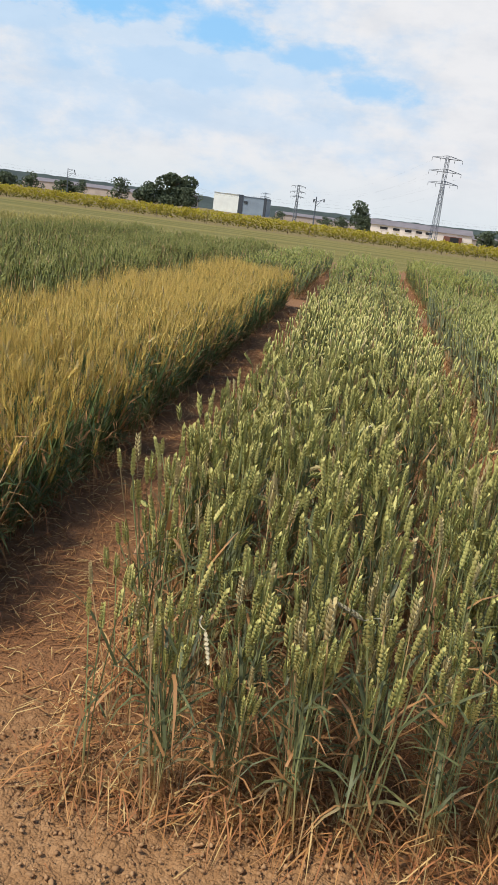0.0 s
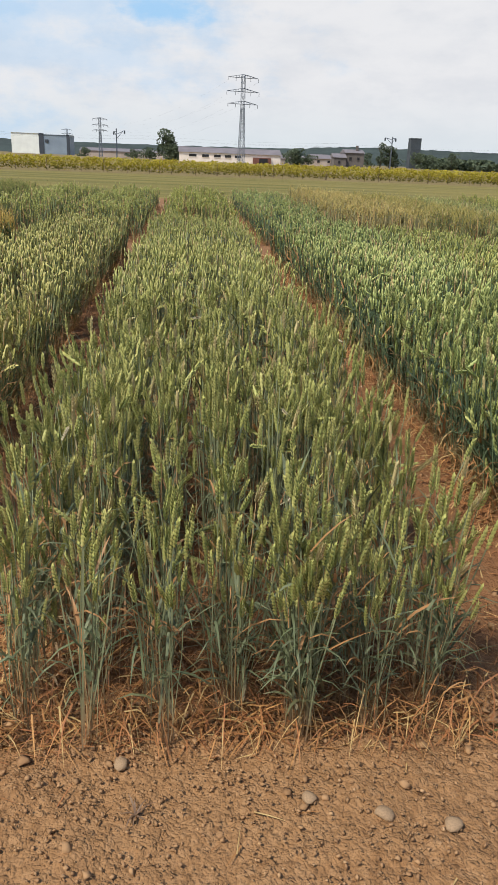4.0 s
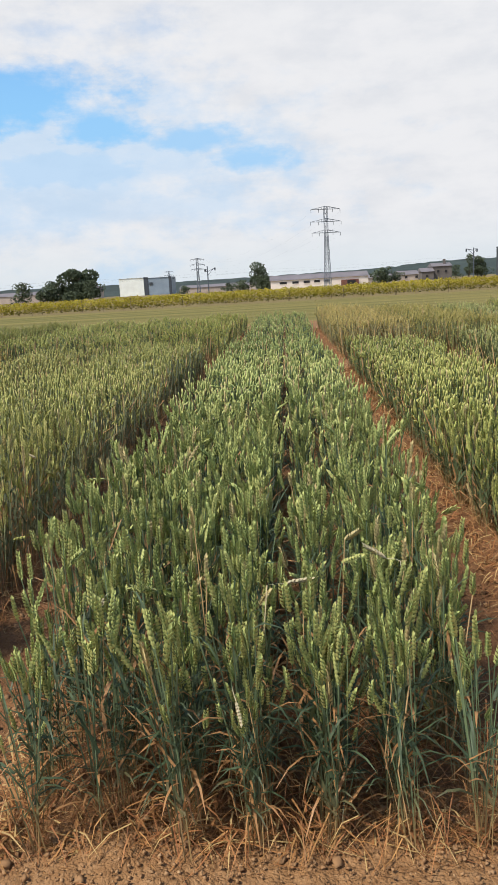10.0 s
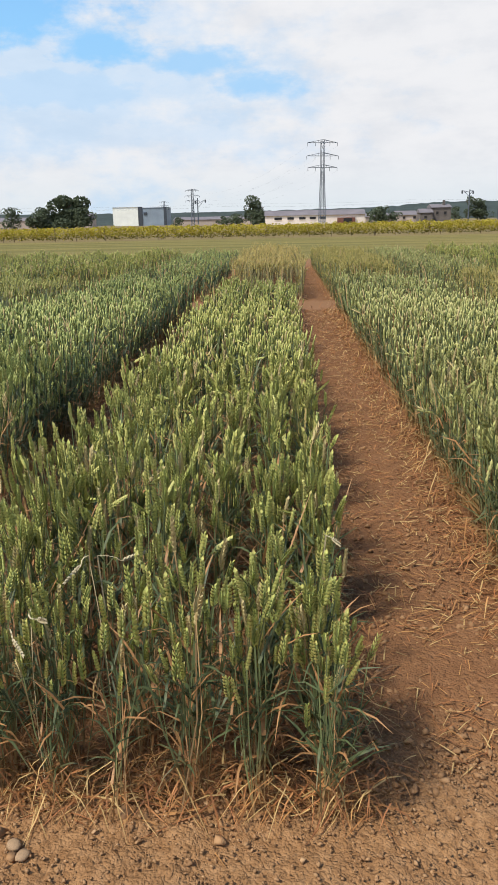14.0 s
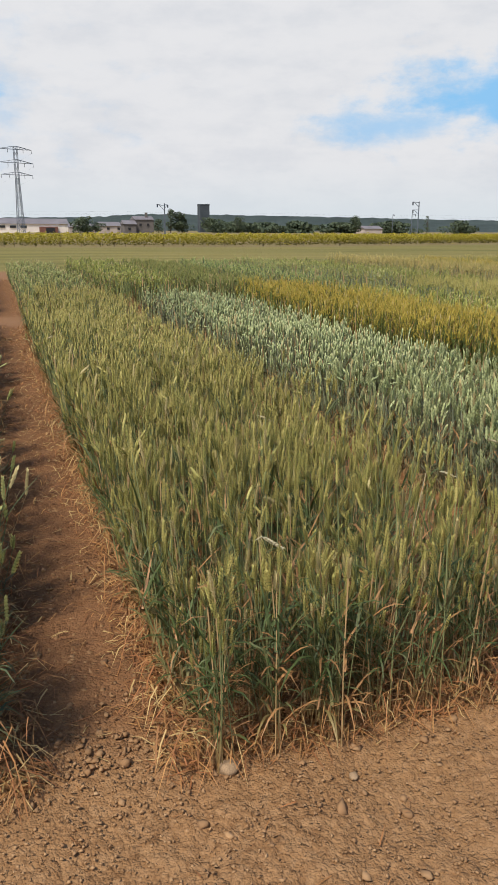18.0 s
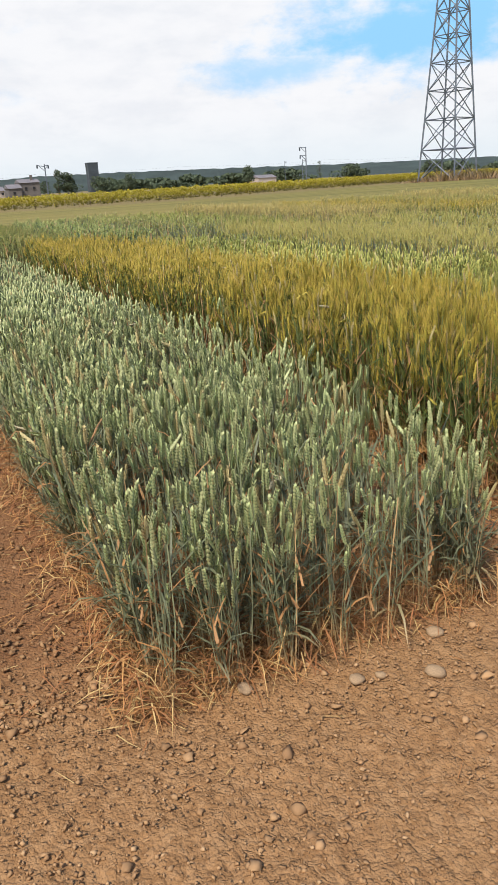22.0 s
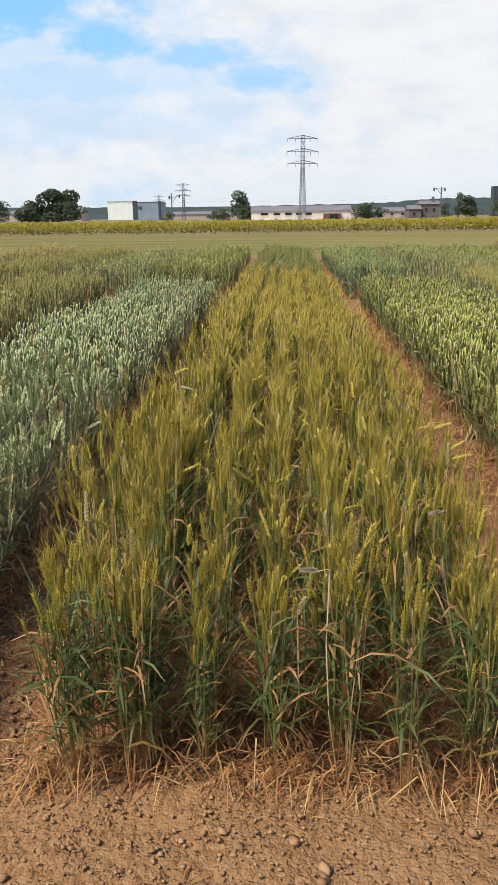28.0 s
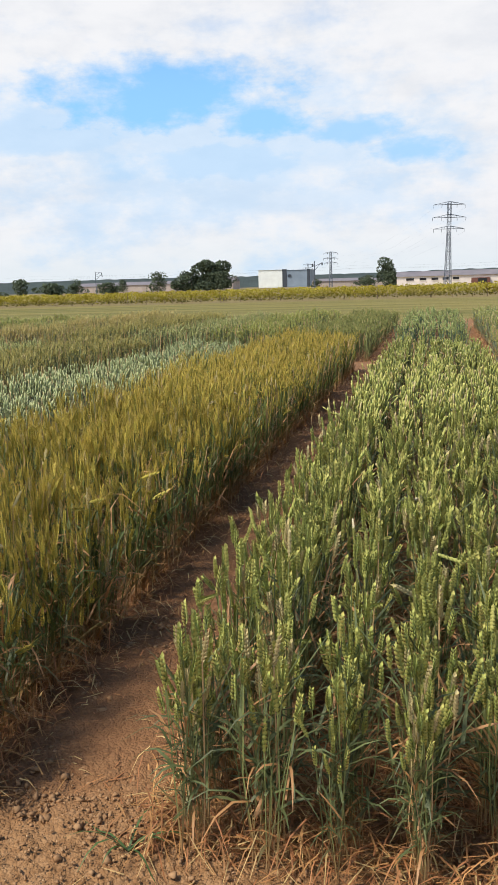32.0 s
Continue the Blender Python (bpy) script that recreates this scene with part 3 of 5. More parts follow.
for kind, (e1, e2, foot_c, top_c, leaf_c, awn_c) in KINDS.items():
    e1, e2 = (e1[0] * 1.08, e1[1] * 1.10, e1[2] * 0.95), (e2[0] * 1.06, e2[1] * 1.06, e2[2] * 0.95)
    leaf_c = (leaf_c[0] * 1.2, leaf_c[1] * 1.03, leaf_c[2] * 0.92)
    MATS[kind] = (
        # ears: greener, darker spikelet bases, with the shade between spikelets painted in
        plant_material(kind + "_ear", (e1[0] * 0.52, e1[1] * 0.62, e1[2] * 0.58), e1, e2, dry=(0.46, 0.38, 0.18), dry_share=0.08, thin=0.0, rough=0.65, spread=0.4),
        plant_material(kind + "_awn", awn_c, awn_c, e2, dry_share=0.0, thin=0.3, rough=0.5),
        plant_material(kind + "_stem", foot_c, top_c, tuple(c * 1.35 for c in top_c), dry=(0.40, 0.27, 0.13), dry_share=0.12, thin=0.0, reach=0.42),
        plant_material(kind + "_leaf", tuple(c * 1.25 for c in foot_c), leaf_c, top_c, dry=(0.36, 0.19, 0.075), dry_share=0.27, thin=0.18, reach=0.38),
    )
WORDS = {
    "light": "light green wheat", "cream": "cream-green ripening wheat", "thin": "thin yellowish olive wheat", "olive": "olive green wheat", "dark": "dark blue-green wheat", "mid": "mid-green wheat",
    "fresh": "fresh yellow-green wheat", "hazel": "olive-yellow ripening grain", "green": "dark green awned grain",
    "pale": "pale grey-green wheat", "gold": "olive-gold awned grain", "barley": "golden awned barley", "tan": "straw-yellow ripe grain",
}


def plant_mesh(rng, height, mats, ears_shapes, awned, ear_len=0.084, ear_w=0.0096, awn_len=0.085, gap=0.018, lean=0.075, leafy=1.0):
    """One grain plant with a few tillers: stems, blades and ears in one mesh."""
    groups = []
    n = int(rng.integers(3, 6))
    h = height * np.clip(rng.normal(0.98, 0.09, n), 0.6, 1.15)
    way = rng.uniform(0, 2 * np.pi, n)
    foot = np.stack([rng.normal(0, 0.7 * gap, n), rng.normal(0, 0.016, n), np.zeros(n)], -1)
    tip = np.abs(rng.normal(0.03, lean, n)) * h
    size = ear_len * np.clip(rng.normal(1, 0.12, n), 0.7, 1.3)
    head = np.stack([foot[:, 0] + tip * np.cos(way), foot[:, 1] + tip * np.sin(way), h - size], -1)
    tone = rng.uniform(0, 1, n)
    bend = np.abs(rng.normal(0.12, 0.15, n))
    spin = rng.uniform(0, 2 * np.pi, n)
    turn = turns(spin, bend, way)
    p = Pile()
    for i in range(n):
        w = slice(i, i + 1)
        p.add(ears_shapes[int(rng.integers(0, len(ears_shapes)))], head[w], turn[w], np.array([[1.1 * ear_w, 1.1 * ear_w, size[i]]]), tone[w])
    groups.append(p)
    p = Pile()
    if awned:
        for j in range(9):
            at = head + (turn @ np.array([0, 0, 1.0])) * (size * rng.uniform(0.25, 1.0, n))[:, None]
            ln = awn_len * rng.uniform(0.7, 1.2, n)
            p.add(AWN, at, turns(spin + rng.uniform(0, 3, n), bend * 0.6 + rng.uniform(0.04, 0.42, n), spin + j * 0.7), np.stack([0.0012 + 0 * ln, 0.0012 + 0 * ln, ln], -1), tone)
    groups.append(p)
    p = Pile()
    v, f, r = stalks(rng, foot, head + np.array([0, 0, 0.004]), np.full(n, 0.0041), 2)
    p.put(v, f, tone, r)
    groups.append(p)
    p = Pile()
    m = int(n * 3 * leafy)
    who = rng.integers(0, n, m)
    root = foot[who] + (head[who] - foot[who]) * rng.uniform(0.2, 0.88, m)[:, None]
    v, f = ribbons(rng, root, rng.uniform(0, 2 * np.pi, m), rng.uniform(0.10, 0.24, m), rng.uniform(0.5, 1.3, m), rng.uniform(0.005, 0.011, m), 3, rng.uniform(0.1, 1.0, m))
    p.put(v, f, rng.uniform(0, 1, m), v[..., 2] / height)
    groups.append(p)
    v, f, t, r, ix, off = [], [], [], [], [], 0
    for i, g in enumerate(groups):
        if not g.count:
            continue
        v += g.v
        t += g.t
        r += g.r
        for part_f in g.f:
            f.append(part_f + off)
            ix.append(np.full(len(part_f), i, dtype=np.int32))
        off += g.count
    me = raw_mesh("grain_plant", np.concatenate(v), np.concatenate(f), mats, tone=np.concatenate(t), rise=np.concatenate(r))
    me.polygons.foreach_set("material_index", np.concatenate(ix))
    return me


LITTER = {"near": (3000, 260), "mid": (2600, 160), "min": (500, 60)}   # dead leaves along the sides and at the front
PART_NAMES = ("ear_canopy", "awn_canopy", "straw_stand", "foliage", "leaf_litter")


def plot(x, y, kind, height, zones, seed, density=300, awned=False, width=PLOT_W, length=11.1, shared=None, plants=0, strewn=0.4, **more):
    """One plot of grain; its ears, awns, stems, leaves and dead leaves are parts, and so are the plants along its front."""
    base = new("grain_plot")
    base.location = (x, y, 0)
    tagged(base, WORDS[kind] + (" plot, awned, in drilled rows on bare soil" if awned and kind not in ("gold", "barley", "green") else " plot in drilled rows on bare soil"), "crop plot", "trial plots of grain")
    mats = MATS[kind]
    if shared is None:
        rng = np.random.default_rng(seed)
        piles = crop(rng, width, length, height, density, awned, zones, start=0.26 if plants else 0.0, **more)
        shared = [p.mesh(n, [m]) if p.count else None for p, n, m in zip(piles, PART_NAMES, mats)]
        shared.append(litter(rng, width, length, *LITTER[zones[0][1]], strewn).mesh("leaf_litter", [M_STRAW]))
        if plants:
            kinds = [plant_mesh(rng, height, mats, EARS_NEAR, awned, **more) for _ in range(8)]
            share = np.clip(rng.normal(1.0, 0.4, ROWS), 0.3, 1.8)
            front_rows = rng.choice(ROWS, plants, p=share / share.sum())
            for i in range(plants):
                row = int(front_rows[i])
                ob = new("grain_plant", kinds[int(rng.integers(0, len(kinds)))])
                ob.parent = base
                ob.location = ((row + 0.5) / ROWS * width + rng.normal(0, 0.016), abs(rng.normal(0.0, 0.03)) + 0.26 * (i / plants), 0.0)
                ob.rotation_euler = (rng.normal(0.0, 0.04), rng.normal(0.0, 0.04), rng.uniform(0, 6.28))
                z = rng.uniform(0.66, 1.0)
                ob.scale = (z, z, z)
    for me, n, m in zip(shared, PART_NAMES, (*mats, M_STRAW)):
        if me is None:
            continue
        ob = new(n, me)
        ob.parent = base
        ob["kind"] = "stuff"
        ob.material_slots[0].link = "OBJECT"
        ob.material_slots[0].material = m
    return base, shared


NEAR = [(1.05, "near"), (3.4, "mid"), (7.5, "far"), (20.0, "min")]
SIDE = [(2.5, "mid"), (7.0, "far"), (20.0, "min")]
FAR = [(20.0, "min")]
FRONT = [  # from x, width, kind, height, awned, plants per square metre, from y
    (0.20, 1.17, "cream", 0.65, False, 400, -0.12), (1.79, 1.36, "thin", 0.67, True, 460, -0.08), (3.72, 1.39, "dark", 0.67, False, 480, -0.07),
    (5.56, 1.22, "mid", 0.58, False, 390, -0.11), (7.45, 1.33, "light", 0.645, False, 420, -0.06), (9.28, 1.29, "olive", 0.67, True, 440, -0.13),
    (11.24, 1.28, "pale", 0.60, False, 500, -0.17), (13.00, 1.31, "gold", 0.71, True, 430, -0.06), (14.91, 1.38, "fresh", 0.60, False, 480, -0.06),
]
PITCH = 1.85
STYLE = {
    "cream": dict(gap=0.015, leafy=0.85), "light": dict(gap=0.017),
    "thin": dict(ear_len=0.086, ear_w=0.0086, gap=0.030, awn_len=0.035, leafy=0.75), "olive": dict(ear_len=0.080, ear_w=0.0080, awn_len=0.07, gap=0.026, leafy=1.35),
    "dark": dict(gap=0.022), "mid": dict(gap=0.020),
    "gold": dict(ear_len=0.076, ear_w=0.0080, awn_len=0.09, gap=0.014, lean=0.06, leafy=1.6),
}
bases = []
for k, (x, w, kind, h, aw, dens, y) in enumerate(FRONT):
    base, _ = plot(x, y, kind, h, NEAR, 100 + k, dens, aw, width=w, plants=91, strewn={0: 0.8, 3: 1.2, 1: 0.6}.get(k, 0.3), **STYLE.get(kind, {}))
    bases.append(base)
M_BLEACH = plain("bleached_straw", (0.42, 0.36, 0.22), 0.7, 0.2, 40.0)


def bent_ear(base, x, y, h, seed):
    """A dead, bleached ear hanging from a kinked stem."""
    rng = np.random.default_rng(seed)
    way = rng.uniform(0, 2 * np.pi)
    out = np.array([math.cos(way), math.sin(way), 0.0])
    knee = np.array([0, 0, h]) + 0.05 * out
    head = knee + rng.uniform(0.03, 0.07) * out + np.array([0, 0, rng.uniform(-0.02, 0.02)])
    p = Pile()
    for a, b in ((np.zeros(3), knee), (knee, head)):
        v, f, r = stalks(rng, a[None], b[None], np.array([0.0042]), 3)
        p.put(v, f, np.array([0.5]), r)
    p.add(EARS_NEAR[seed % 4], head[None], turns(np.array([way]), np.array([rng.uniform(1.1, 2.0)]), np.array([way])), np.array([[0.0072, 0.0072, 0.08]]), np.array([0.5]))
    ob = new("bent_ear", p.mesh("bent_ear", [M_BLEACH]))
    ob.parent = base
    ob.location = (x, y, 0)
    tagged(ob, "bleached dead ear on a kinked stem")


bent_rng = random.Random(8)
for k, base in enumerate(bases):
    for j in range(7):
        bent_ear(base, bent_rng.uniform(0.05, FRONT[k][1] - 0.05), 0.1 + 5.0 * bent_rng.random() ** 1.5, FRONT[k][3] * bent_rng.uniform(0.8, 1.02), 40 * k + j)
bent_ear(bases[2], 0.65, 0.09, 0.47, 77)
for x, w, kind, h, aw in ((-1.80, 1.35, "barley", 0.63, True), (16.58, 1.40, "hazel", 0.67, True)):
    plot(x, 0, kind, h, SIDE, int(200 + x), 560, aw, width=w, ear_len=0.075, ear_w=0.0078, awn_len=0.12, leafy=2.0, lean=0.13, strewn=2.6 if x < 0 else 1.3)
store = {}


def far_plot(x, y, kind, h, awned, i, length):
    key = (awned, i % 2, length)
    if key not in store:
        store[key] = plot(x, y, kind, 0.62, FAR, 300 + len(store), 230, awned, length=length, sink=0.05)
        base = store[key][0]
    else:
        base = plot(x, y, kind, 0.62, FAR, 0, awned=awned, shared=store[key][1])[0]
    base.scale = (1.08, 1, h / 0.62)


for k, kind, h, aw in ((-2, "green", 0.66, True), (-3, "green", 0.64, True), (-4, "olive", 0.62, True), (-5, "mid", 0.62, False), (10, "hazel", 0.68, True), (11, "mid", 0.6, False),
                       (12, "olive", 0.66, True), (13, "tan", 0.64, True), (14, "mid", 0.6, False), (15, "olive", 0.62, False), (16, "gold", 0.64, True), (17, "mid", 0.6, False)):
    far_plot(k * PITCH - 0.03 if k < 0 else k * PITCH + 0.03, 0, kind, h, aw, k, 11.1)
BACK = "olive green green green mid mid fresh dark tan olive light fresh green dark thin fresh tan olive gold olive mid tan olive fresh olive tan olive mid olive tan mid olive mid".split()
for i, kind in enumerate(BACK):
    far_plot((i - 5) * PITCH + 0.05, 12.6, kind, 0.60 + (0.06 if kind == "tan" else 0.0) + 0.03 * math.sin(i * 2.4), kind in ("olive", "tan", "gold", "green"), i, 10.6)



# ---- ground ----
def value_noise(x, y, cell, seed):
    rng = np.random.default_rng(seed)
    grid = rng.uniform(-1, 1, (256, 256))
    u, v = x / cell, y / cell
    i, j = np.floor(u).astype(int), np.floor(v).astype(int)
    a, b = u - i, v - j
    a, b = a * a * (3 - 2 * a), b * b * (3 - 2 * b)
    g = lambda p, q: grid[p % 256, q % 256]
    return (g(i, j) * (1 - a) + g(i + 1, j) * a) * (1 - b) + (g(i, j + 1) * (1 - a) + g(i + 1, j + 1) * a) * b


def soil_height(x, y):
    near = np.clip((3.0 - np.maximum(np.abs(y + 1.0) - 3.0, 0)) / 3.0, 0, 1)
    h = 0.014 * value_noise(x, y, 0.45, 1) + 0.007 * value_noise(x, y, 0.19, 2) + 0.005 * value_noise(x, y, 0.08, 3)
    return h * near


def crumbs(x, y, cell, seed):
    """Domed crumbs of uneven size, about a cell wide, packed side by side."""
    rng = np.random.default_rng(seed)
    jit, rad = rng.uniform(0.1, 0.9, (128, 128, 2)), rng.uniform(0, 1, (128, 128)) ** 1.6
    u, v = x / cell, y / cell
    i, j = np.floor(u).astype(int), np.floor(v).astype(int)
    best = np.zeros_like(u)
    for a in (-1, 0, 1):
        for b in (-1, 0, 1):
            p, q = (i + a) % 128, (j + b) % 128
            d2 = (u - i - a - jit[p, q, 0]) ** 2 + (v - j - b - jit[p, q, 1]) ** 2
            r = 0.25 + 0.5 * rad[p, q]
            best = np.maximum(best, np.sqrt(np.maximum(r * r - d2, 0)))
    return best * cell


def ground():
    def steps(lo, hi, fine, reach):
        out = list(np.arange(lo, hi, fine))
        s = fine
        a = lo
        while a > -reach:
            s *= 1.35
            a -= s
            out.insert(0, a)
        s, a = fine, out[-1]
        while a < reach:
            s *= 1.35 if s > 0.1 else 1.22
            a += s
            out.append(a)
        return np.array(out)
    xs, ys = steps(-0.9, 17.3, 0.016, 4000), steps(-0.78, 0.12, 0.015, 4000)
    gx, gy = np.meshgrid(xs, ys)
    near = np.clip((gy + 0.9) / 0.15, 0, 1) * np.clip((0.9 - gy) / 0.8, 0, 1) * np.clip((gx + 1.2) / 0.3, 0, 1) * np.clip((17.6 - gx) / 0.3, 0, 1)
    rng = np.random.default_rng(12)
    gx = gx + near * rng.uniform(-0.006, 0.006, gx.shape)
    gy = gy + near * rng.uniform(-0.006, 0.006, gx.shape)
    rough = 0.55 + 0.45 * value_noise(gx, gy, 0.33, 9)
    z = soil_height(gx, gy) + near * (0.28 * rough * crumbs(gx, gy, 0.036, 4) + 0.22 * rough * crumbs(gx, gy, 0.085, 14) + rng.uniform(-0.0025, 0.0025, gx.shape) - 0.008)
    verts = np.stack([gx, gy, z], -1).reshape(-1, 3)
    nx, ny = len(xs), len(ys)
    i = (np.arange(ny - 1)[:, None] * nx + np.arange(nx - 1)[None]).ravel()
    faces = np.stack([i, i + 1, i + nx + 1, i + nx], -1)
    ob = new("ground", raw_mesh("ground", verts, faces, [M_SOIL]))
    tagged(ob, "reddish brown bare soil headland running into dry grass", "ground", kind="structure")


ground()


def clods():
    """Crumbs and lumps of soil strewn over the headland and the paths."""
    rng = np.random.default_rng(41)
    pile = Pile()
    ends = np.array([a + b for a, b, *_ in FRONT])
    octa = np.array([[1, 0, 0], [-1, 0, 0], [0, 1, 0], [0, -1, 0], [0, 0, 1], [0, 0, -1]], float)
    of = np.array([[0, 2, 4], [2, 1, 4], [1, 3, 4], [3, 0, 4], [2, 0, 5], [1, 2, 5], [3, 1, 5], [0, 3, 5]])
    gold = 0.5 + 0.5 * 5 ** 0.5
    ico = np.array([[0, a, b * gold] for a in (-1, 1) for b in (-1, 1)] + [[a, b * gold, 0] for a in (-1, 1) for b in (-1, 1)] + [[a * gold, 0, b] for a in (-1, 1) for b in (-1, 1)], float) / 1.9
    near = [[i, j, k] for i, j, k in itertools.combinations(range(12), 3) if all(abs(np.linalg.norm(ico[p] - ico[q]) - 2 / 1.9) < 0.01 for p, q in ((i, j), (j, k), (i, k)))]
    icf = np.array([[i, j, k] if np.dot(np.cross(ico[j] - ico[i], ico[k] - ico[i]), ico[i]) > 0 else [i, k, j] for i, j, k in near])
    for shape in range(8):
        sv = octa * (1.0 + rng.uniform(-0.35, 0.35, (6, 1))) + rng.uniform(-0.3, 0.3, (6, 3))
        n = 6000
        x, y = rng.uniform(-1.0, 17.6, n), 0.12 - 1.15 * rng.uniform(0, 1, n) ** 1.25
        size = (0.0028 + 0.0055 * rng.uniform(0, 1, n) ** 2.6) * (1.0 + 0.15 * value_noise(x, y, 0.25, 8))
        z = soil_height(x, y) + 0.003 + size * 0.05
        pile.add((sv, of), np.stack([x, y, z], -1), turns(rng.uniform(0, 6.3, n), rng.normal(0, 0.8, n), rng.uniform(0, 6.3, n)), np.stack([size, size * rng.uniform(0.7, 1.3, n), size * rng.uniform(0.4, 0.75, n)], -1), rng.uniform(0, 1, n))
        sv = ico * (1.0 + rng.uniform(-0.5, 0.45, (12, 1))) + rng.uniform(-0.3, 0.3, (12, 3))
        n = 260
        x, y = rng.uniform(-1.0, 17.6, n), 0.12 - 1.15 * rng.uniform(0, 1, n)
        size = 0.0055 + 0.014 * rng.uniform(0, 1, n) ** 3.4
        z = soil_height(x, y) + 0.002 + size * 0.1
        pile.add((sv, icf), np.stack([x, y, z], -1), turns(rng.uniform(0, 6.3, n), rng.normal(0, 0.25, n), rng.uniform(0, 6.3, n)), np.stack([size, size * rng.uniform(0.7, 1.2, n), size * rng.uniform(0.45, 0.7, n)], -1), rng.uniform(0, 1, n))
        n = 2200
        k = rng.integers(0, 9, n)
        x, y = ends[k] + rng.uniform(0.02, 0.62, n), 5.5 * rng.uniform(0, 1, n) ** 1.6
        size = 0.004 + 0.013 * rng.uniform(0, 1, n) ** 3.0
        sv = octa * (1.0 + rng.uniform(-0.35, 0.35, (6, 1))) + rng.uniform(-0.3, 0.3, (6, 3))
        pile.add((sv, of), np.stack([x, y, size * 0.12], -1), turns(rng.uniform(0, 6.3, n), rng.normal(0, 0.6, n), rng.uniform(0, 6.3, n)), np.stack([size, size * rng.uniform(0.7, 1.3, n), size * rng.uniform(0.5, 0.8, n)], -1), rng.uniform(0, 0.6, n))
    ob = new("soil_clods", pile.mesh("soil_clods", [M_CLOD]))
    tagged(ob, "loose brown crumbs and lumps of soil on the headland", "soil clods", kind="stuff")
    straw = Pile()
    n = 900
    x, y = rng.uniform(-2.0, 19.5, n), rng.uniform(-2.0, 0.05, n)
    root = np.stack([x, y, soil_height(x, y) + 0.006], -1)
    v, f = ribbons(rng, root, rng.uniform(0, 6.3, n), rng.uniform(0.02, 0.11, n), rng.uniform(0.0, 0.12, n), rng.uniform(0.0015, 0.0035, n), 2, rng.uniform(0.0, 0.12, n))
    straw.put(v, f, rng.uniform(0.3, 1, n), rng.uniform(0.4, 1, n)[:, None].repeat(v.shape[1], 1))
    ob = new("straw_bits", straw.mesh("straw_bits", [M_STRAW]))
    tagged(ob, "broken bits of dry straw scattered on bare soil", "straw", kind="stuff")


clods()


def stone(x, y, r, flat, seed):
    rng = random.Random(seed)
    bm = bmesh.new()
    bmesh.ops.create_icosphere(bm, subdivisions=2, radius=1.0)
    off = Vector((seed * 3.7, seed * 1.3, 0))
    for v in bm.verts:
        k = 1.0 + 0.34 * noise.noise(v.co * 1.1 + off) + 0.10 * noise.noise(v.co * 3.0 + off)
        v.co = Vector((v.co.x * k, v.co.y * k * 0.8, v.co.z * k * flat))
    me = bpy.data.meshes.new("stone")
    bm.to_mesh(me)
    bm.free()
    me.polygons.foreach_set("use_smooth", np.ones(len(me.polygons), dtype=bool))
    me.materials.append(M_STONE)
    ob = new("stone", me)
    z = float(soil_height(np.array([x]), np.array([y]))[0])
    ob.matrix_world = pose(x, y, z + r * flat * 0.45, rng.uniform(-8, 8), rng.uniform(-8, 8), rng.uniform(0, 360)) @ Matrix.Scale(r, 4)
    tagged(ob, "small pale rounded field stone on bare soil", "stone", "stones on the headland")


STONES = [(11.53, -0.16, 0.027), (11.84, -0.29, 0.026), (11.91, -0.31, 0.018), (12.06, -0.38, 0.032), (12.2, -0.21, 0.03), (4.14, -0.27, 0.024), (4.46, -0.32, 0.022), (9.39, -0.13, 0.036), (9.74, -0.26, 0.018), (10.2, -0.46, 0.024), (5.93, -0.2, 0.02), (5.96, -0.23, 0.018), (0.95, -0.22, 0.026), (1.0, -0.21, 0.034), (8.28, -0.16, 0.022), (7.91, -0.15, 0.022), (2.83, -0.32, 0.026), (2.65, -0.26, 0.022), (2.99, -0.36, 0.026), (2.17, -0.12, 0.024), (13.6, -0.01, 0.018), (15.9, -0.06, 0.032), (14.98, -0.38, 0.03)]
for i, (x, y, r) in enumerate(STONES):
    stone(x, y, r, 0.5, i + 1)


M_WEED = plant_material("weed_green", (0.06, 0.10, 0.03), (0.075, 0.14, 0.040), (0.11, 0.17, 0.05), dry_share=0.0, thin=0.25)
M_DEAD = plant_material("dead_weed", (0.14, 0.085, 0.05), (0.20, 0.13, 0.075), (0.12, 0.07, 0.045), dry_share=0.1, thin=0.1)


def weed(x, y, blades, length, wide, mat, seed, label, ear=0.0):
    """A small loose plant on the bare soil: a few arching blades, and a short ear on a stem if ear is given."""
    rng = np.random.default_rng(seed)
    ob = new("weed")
    z = float(soil_height(np.array([x]), np.array([y]))[0])
    ob.location = (x, y, z)
    tagged(ob, label, "weed", "weeds on the headland")
    for k in range(blades):
        p = Pile()
        v, f = ribbons(rng, np.array([[0.0, 0.0, 0.05 * rng.uniform() if ear else 0.0]]), np.array([k * 2.4 + rng.uniform(-0.4, 0.4)]), np.array([length * rng.uniform(0.6, 1.2)]), np.array([rng.uniform(0.5, 1.4)]), np.array([wide]), 5, np.array([rng.uniform(0.5, 1.2)]))
        p.put(v, f, rng.uniform(0, 1, 1), v[..., 2] / length)
        blade = new("blade", p.mesh("blade", [mat]))
        blade.parent = ob
    if ear:
        p = Pile()
        foot, head = np.zeros((1, 3)), np.array([[0.01, 0.02, ear]])
        v, f, r = stalks(rng, foot, head, np.array([0.007]), 3)
        p.put(v, f, np.array([0.5]), r)
        stem = new("stem", p.mesh("stem", [mat]))
        stem.parent = ob
        p = Pile()
        p.add(EARS_NEAR[0], head, turns(np.array([0.4]), np.array([0.1]), np.array([1.0])), np.array([[0.009, 0.009, 0.07]]), np.array([0.5]))
        spike = new("ear", p.mesh("ear", [MATS["mid"][0]]))
        spike.parent = ob


